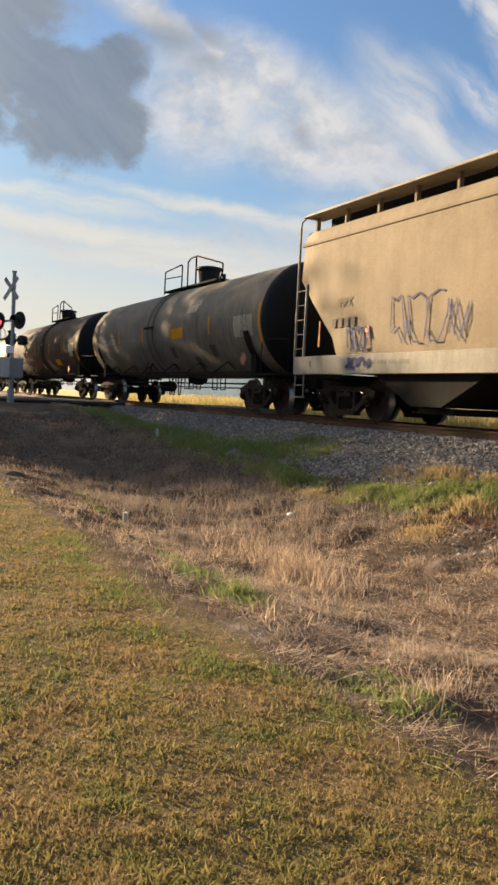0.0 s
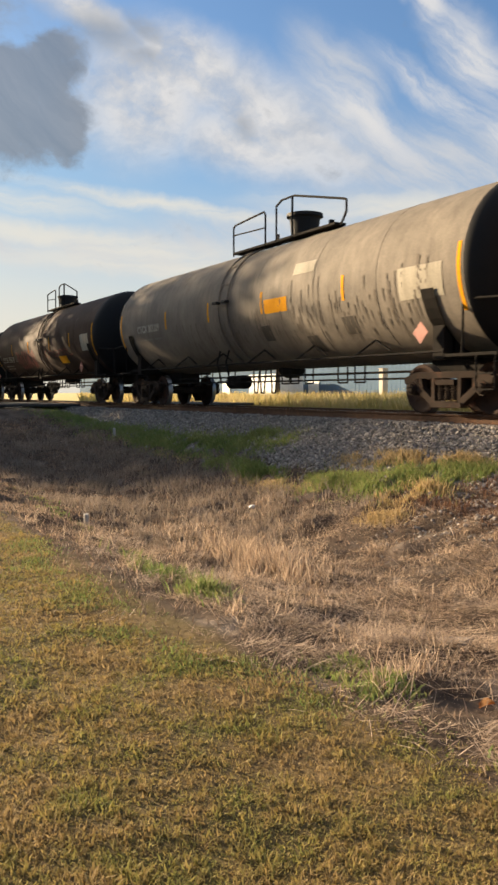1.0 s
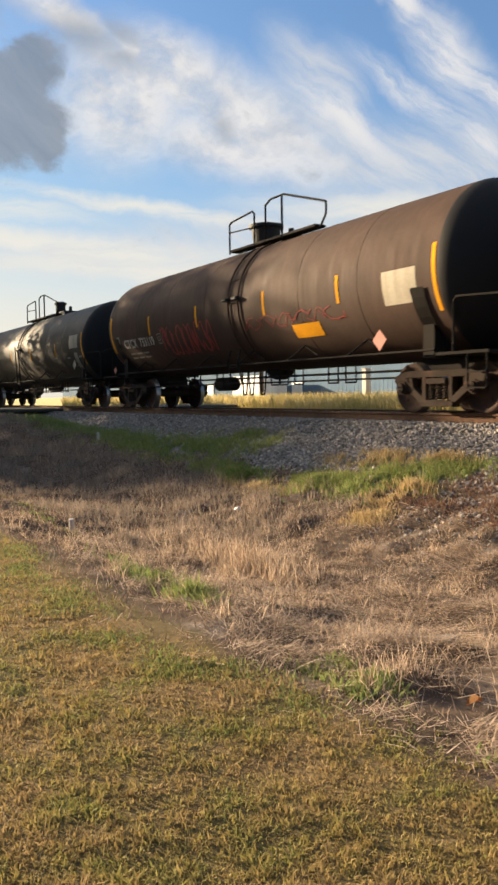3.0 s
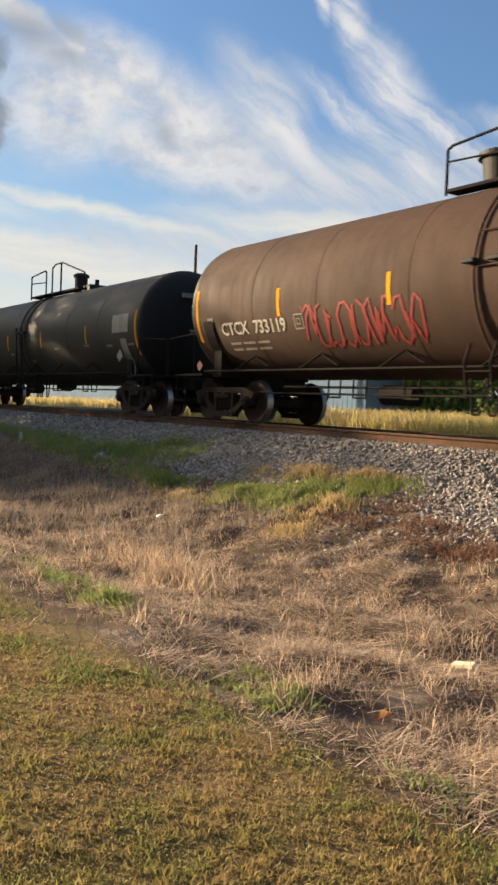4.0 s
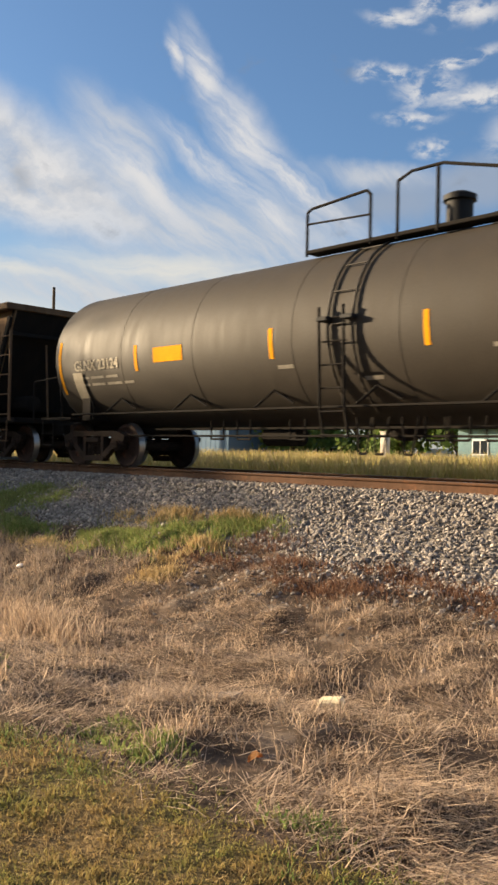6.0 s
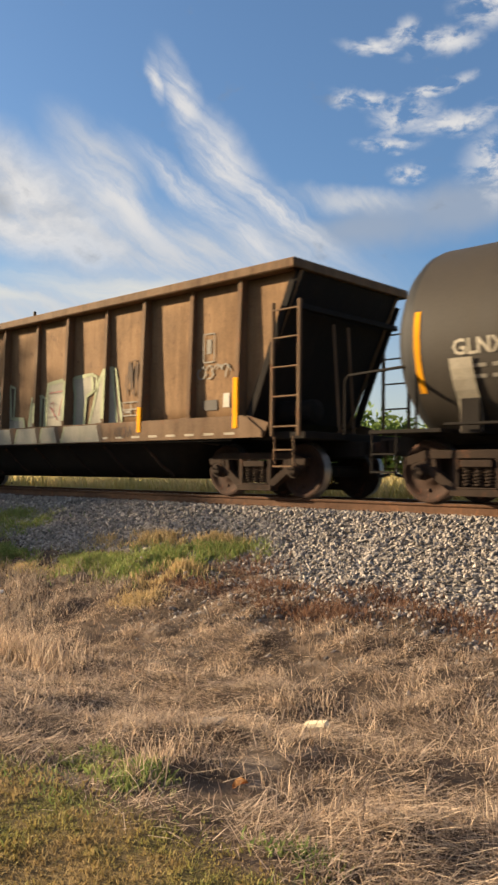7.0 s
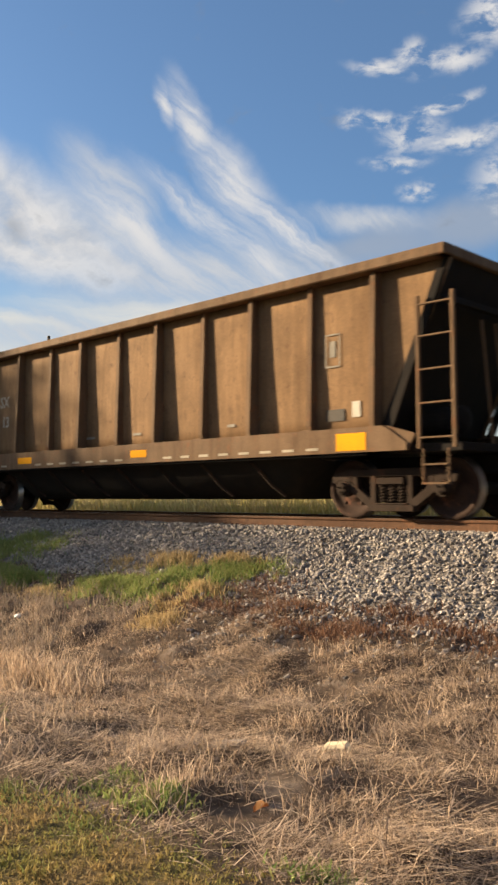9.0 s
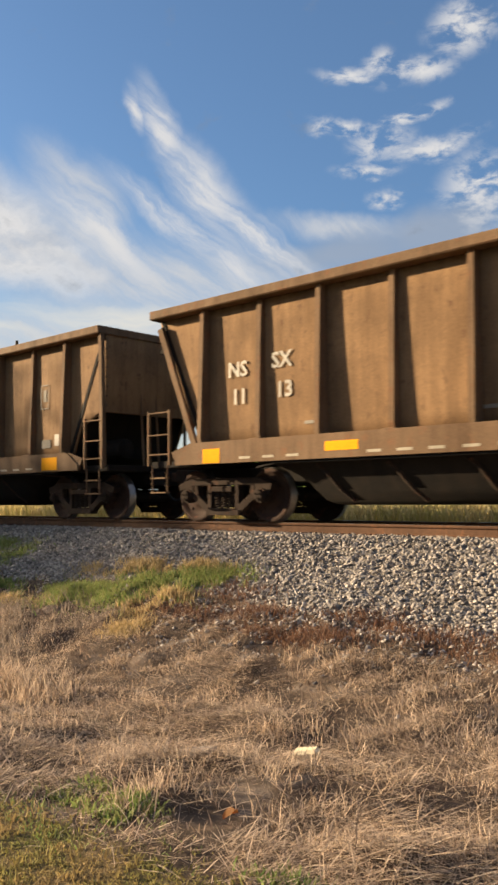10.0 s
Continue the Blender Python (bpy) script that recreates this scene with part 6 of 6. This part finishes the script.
def tree(x, y, h, spread, label, leaves=2600, seed=1, low=0.25, size=0.2):
    """Tapered trunk, forking limbs and a ragged crown of small leaf clumps."""
    r = np.random.default_rng(seed)
    th = tagged(new("tree"), label, "tree")
    z = float(ground_z(x, y))
    th.matrix_basis = pose(x, y, z - 0.05)
    bm = bmesh.new()
    rod(bm, (0, 0, 0), (0.1, 0, h * 0.32), 0.035 * h, 9, 0.025 * h)
    tips = []
    for i in range(9):
        t = i * 2.4 + r.uniform(0, 0.6)
        a = Vector((0.1, 0, h * (0.22 + 0.012 * i)))
        c = Vector((math.cos(t) * spread * 0.55, math.sin(t) * spread * 0.55, h * r.uniform(0.5, 0.85)))
        m = a.lerp(c, 0.5) + Vector((0, 0, -0.03 * h))
        rod(bm, a, m, 0.016 * h, 6, 0.011 * h)
        rod(bm, m, c, 0.011 * h, 6, 0.004 * h)
        tips += [m, c]
    part("trunk", bm, M_BARK, th, "forked brown trunk")
    k = r.integers(0, 26, leaves)
    cen = np.array([(math.cos(i * 2.4) * spread * r.uniform(0.15, 0.75), math.sin(i * 2.4) * spread * r.uniform(0.15, 0.75), h * r.uniform(low + 0.08, 0.9)) for i in range(26)])
    p = cen[k] + r.normal(0, 1, (leaves, 3)) * np.array([spread * 0.2, spread * 0.2, h * 0.075])
    p[:, 2] = np.maximum(p[:, 2], h * low * 0.7)
    u = r.normal(0, 1, (leaves, 3))
    w = r.normal(0, 1, (leaves, 3))
    u /= np.linalg.norm(u, axis=1)[:, None]
    w -= u * (u * w).sum(1)[:, None]
    w /= np.linalg.norm(w, axis=1)[:, None]
    s = (size * r.uniform(0.6, 1.4, leaves))[:, None]
    v = np.stack([p - u * s, p + w * s * 0.55, p + u * s, p - w * s * 0.55], 1).reshape(-1, 3)
    me = bpy.data.meshes.new("crown")
    me.from_pydata(v.tolist(), [], (np.arange(leaves)[:, None] * 4 + np.arange(4)).tolist())
    me.materials.append(M_FOLIAGE)
    part("crown", me, None, th, "ragged green crown")
    return th


def crossing_signal(x, y):
    """Railway crossing mast with crossed boards, two lamps and a case."""
    th = tagged(new("crossing_signal"), "silver crossing signal with one red lamp lit", "crossing signal")
    th.matrix_basis = pose(x, y, float(ground_z(x, y)), 0, 0, 27)
    part("mast", rod(rod(bmesh.new(), (0, 0, 0), (0, 0, 4.5), 0.065, 12), (0, 0, 0), (0, 0, 0.5), 0.12, 12), M_SIGNAL, th)
    part("mast_top", rod(bmesh.new(), (0, 0, 4.5), (0, 0, 4.56), 0.08, 12), M_SIGNAL, th)
    for s in (-1, 1):
        bm = bmesh.new()
        beam(bm, (-0.36, -0.12 - 0.012 * s, 3.95 - 0.36 * s), (0.36, -0.12 - 0.012 * s, 3.95 + 0.36 * s), 0.015, 0.15)
        part("crossed_board", bm, M_SIGNAL, th, "weathered white crossed board")
    part("cross_arm", rod(bmesh.new(), (-0.75, -0.1, 2.85), (0.75, -0.1, 2.85), 0.04, 8), M_SIGNAL, th)
    for u, m in ((-0.55, M_LIT), (0.55, M_DARK)):
        bm = lathe([(-0.03, 0.05), (-0.03, 0.30), (0.0, 0.30), (0.0, 0.05)], 24)
        part("lamp_board", bm, M_DARK, th, "round black lamp backing", at=(u, -0.14, 2.85))
        lens = part("lamp", lathe([(-0.10, 0.02), (-0.085, 0.10), (-0.04, 0.15), (-0.02, 0.15)], 20), m, th, "red lit lamp" if m is M_LIT else "unlit dark lamp", at=(u, -0.15, 2.85))
        bm = bmesh.new()
        for k in range(10):
            t0, t1 = math.pi * k / 10, math.pi * (k + 1) / 10
            bm.faces.new([bm.verts.new(p) for p in ((0.17 * math.cos(t0), 0, 0.17 * math.sin(t0)), (0.17 * math.cos(t1), 0, 0.17 * math.sin(t1)),
                                                    (0.17 * math.cos(t1), -0.28, 0.17 * math.sin(t1)), (0.17 * math.cos(t0), -0.28, 0.17 * math.sin(t0)))])
        bmesh.ops.remove_doubles(bm, verts=bm.verts, dist=1e-4)
        bmesh.ops.solidify(bm, geom=bm.faces[:], thickness=0.008)
        part("lamp_hood", bm, M_DARK, th, at=(u, -0.16, 2.85))
    for u in (-0.3, 0.35):
        part("rear_lamp", lathe([(-0.12, 0.05), (-0.1, 0.17), (0.1, 0.17), (0.12, 0.05)], 16), M_DARK, th, at=(u, 0.15, 2.2))
    part("gate_case", box(bmesh.new(), -0.28, 0.28, -0.3, 0.3, 0.9, 1.6, 0.03), M_SIGNAL, th, "grey gate mechanism case")
    part("small_sign", box(bmesh.new(), -0.22, 0.22, -0.10, -0.085, 1.75, 2.0, 0.005), M_PALE, th)
    return th


long_shed()
trailer()
field_post(-45.5, 36.5, 2.6, 0.22)
field_post(-21.5, 30.0, 1.9, 0.16)
field_post(-14.0, 31.0, 1.9, 0.12)
utility_pole(-55.4, 34.0, 13.1)
small_house(-22.5, 42, 5.0, M_TEAL, "teal clapboard house with a white-framed window")
small_house(-13.5, 44, 9.0, M_PALE, "pale sided trailer house with windows")
parked_car(-39.5, 49, 20)
parked_car(-32.5, 51, 200)
for i, (x, y, h, s) in enumerate([(-39.5, 44, 5.4, 3.0), (-35, 46, 5.6, 3.2), (-31, 45, 5.0, 2.8), (-27.5, 46, 4.6, 2.6), (-42.5, 50, 5.6, 2.6), (-24.5, 50, 4.6, 2.6)]):
    tree(x, y, h, s, "broad green tree at the edge of the field", 2200, 10 + i, 0.1, 0.22)
# trees beside the crossing road that shade the western end of the track
for i, (x, y, h, s) in enumerate([(-42.5, -4.3, 10.8, 2.7), (-43.5, -0.9, 11.8, 3.0), (-47, 2.0, 11.4, 3.0), (-56, 4.0, 12.5, 3.2)]):
    tree(x, y, h, s, "tall leafy roadside tree", 6800, 40 + i, 0.12, 0.18)
crossing_signal(-29.3, 5.4)
# road over the crossing
road = tagged(new("road"), "worn asphalt road over the crossing", "road", kind="structure")
bm = bmesh.new()
box(bm, -39, -32, -40, RAIL_Y - 0.95, 1.06, 1.16, 0.02)
part("carriageway", bm, M_ASPHALT, road)
bm = box(bmesh.new(), -39, -32, RAIL_Y + 0.95, 60, 1.06, 1.16, 0.02)
part("carriageway", bm, M_ASPHALT, road)


# ---- small things in the grass ----
def at_ground(x, y, up=0.0):
    return pose(x, y, float(ground_z(x, y)) + up, 6, -8, 25)


bm = box(bmesh.new(), -0.085, 0.085, -0.05, 0.05, 0, 0.075, 0.018)
for v in bm.verts:
    v.co += Vector(noise.noise_vector(v.co * 14)) * 0.012
ob = tagged(new("foam_block", mesh_of(bm, M_FOAM)), "dirty cream foam block lying in the straw", "block")
ob.matrix_basis = at_ground(-3.5, 4.34, 0.02)
bm = bmesh.new()
bmesh.ops.create_icosphere(bm, subdivisions=2, radius=0.06)
for v in bm.verts:
    v.co = Vector((v.co.x * 1.1, v.co.y * 0.8, v.co.z * 0.6)) + Vector(noise.noise_vector(v.co * 9)) * 0.02
ob = tagged(new("stone", mesh_of(bm, M_PALE)), "pale stone in the ditch", "stone")
ob.matrix_basis = at_ground(-11.46, 6.55, 0.05)
bm = box(bmesh.new(), -0.14, 0.14, -0.09, 0.09, 0, 0.05, 0.015)
for v in bm.verts:
    v.co += Vector(noise.noise_vector(v.co * 11)) * 0.03
ob = tagged(new("concrete_lump", mesh_of(bm, M_CONC)), "grey lump of broken concrete in the straw", "concrete")
ob.matrix_basis = at_ground(-4.1, 3.88, 0.0)
bm = bmesh.new()
prev = None
for i in range(7):
    t = i / 6
    w = 0.035 * math.sin(math.pi * min(t + 0.08, 1)) + 0.002
    row = [bm.verts.new((t * 0.09 - 0.045, k * w, 0.02 + 0.02 * (k * k) + 0.012 * math.sin(3 * t))) for k in (-1, 0, 1)]
    if prev:
        for a in (0, 1):
            bm.faces.new((prev[a], prev[a + 1], row[a + 1], row[a]))
    prev = row
bmesh.ops.solidify(bm, geom=bm.faces[:], thickness=0.002)
ob = tagged(new("dry_leaf", mesh_of(bm, M_LEAF)), "curled orange dry leaf on the straw", "leaf")
ob.matrix_basis = pose(-3.06, 3.18, float(ground_z(-3.06, 3.18)) + 0.03, 20, -25, 30)
for x, y, h in ((-11.2, 3.72, 0.24), (-21.5, 7.95, 0.24)):
    bm = rod(bmesh.new(), (0, 0, 0), (0.02, 0, h), 0.05, 9, 0.035)
    ob = tagged(new("stump", mesh_of(bm, M_POST)), "short broken stake in the ditch", "stake")
    ob.matrix_basis = pose(x, y, float(ground_z(x, y)) - 0.02, 5, 4, 0)


# ---- movement ----
def travelled(t):
    """How far the train has run: it gathers speed slowly."""
    return 9.0014 * t + 0.04596 * t * t - 0.000607 * t ** 3


def motions():
    for car, u in TRAIN:
        walk(car, [(0.5 * i, pose(u + travelled(0.5 * i), RAIL_Y, RAIL_Z)) for i in range(21)])
    steps = [i / 15 for i in range(151)]
    for ws in WHEELSETS:
        x, y, z = ws.matrix_basis.translation
        walk(ws, [(t, Matrix.Translation((x, y, z)) @ Matrix.Rotation(travelled(t) / WHEEL_R, 4, "Y")) for t in steps])


motions()
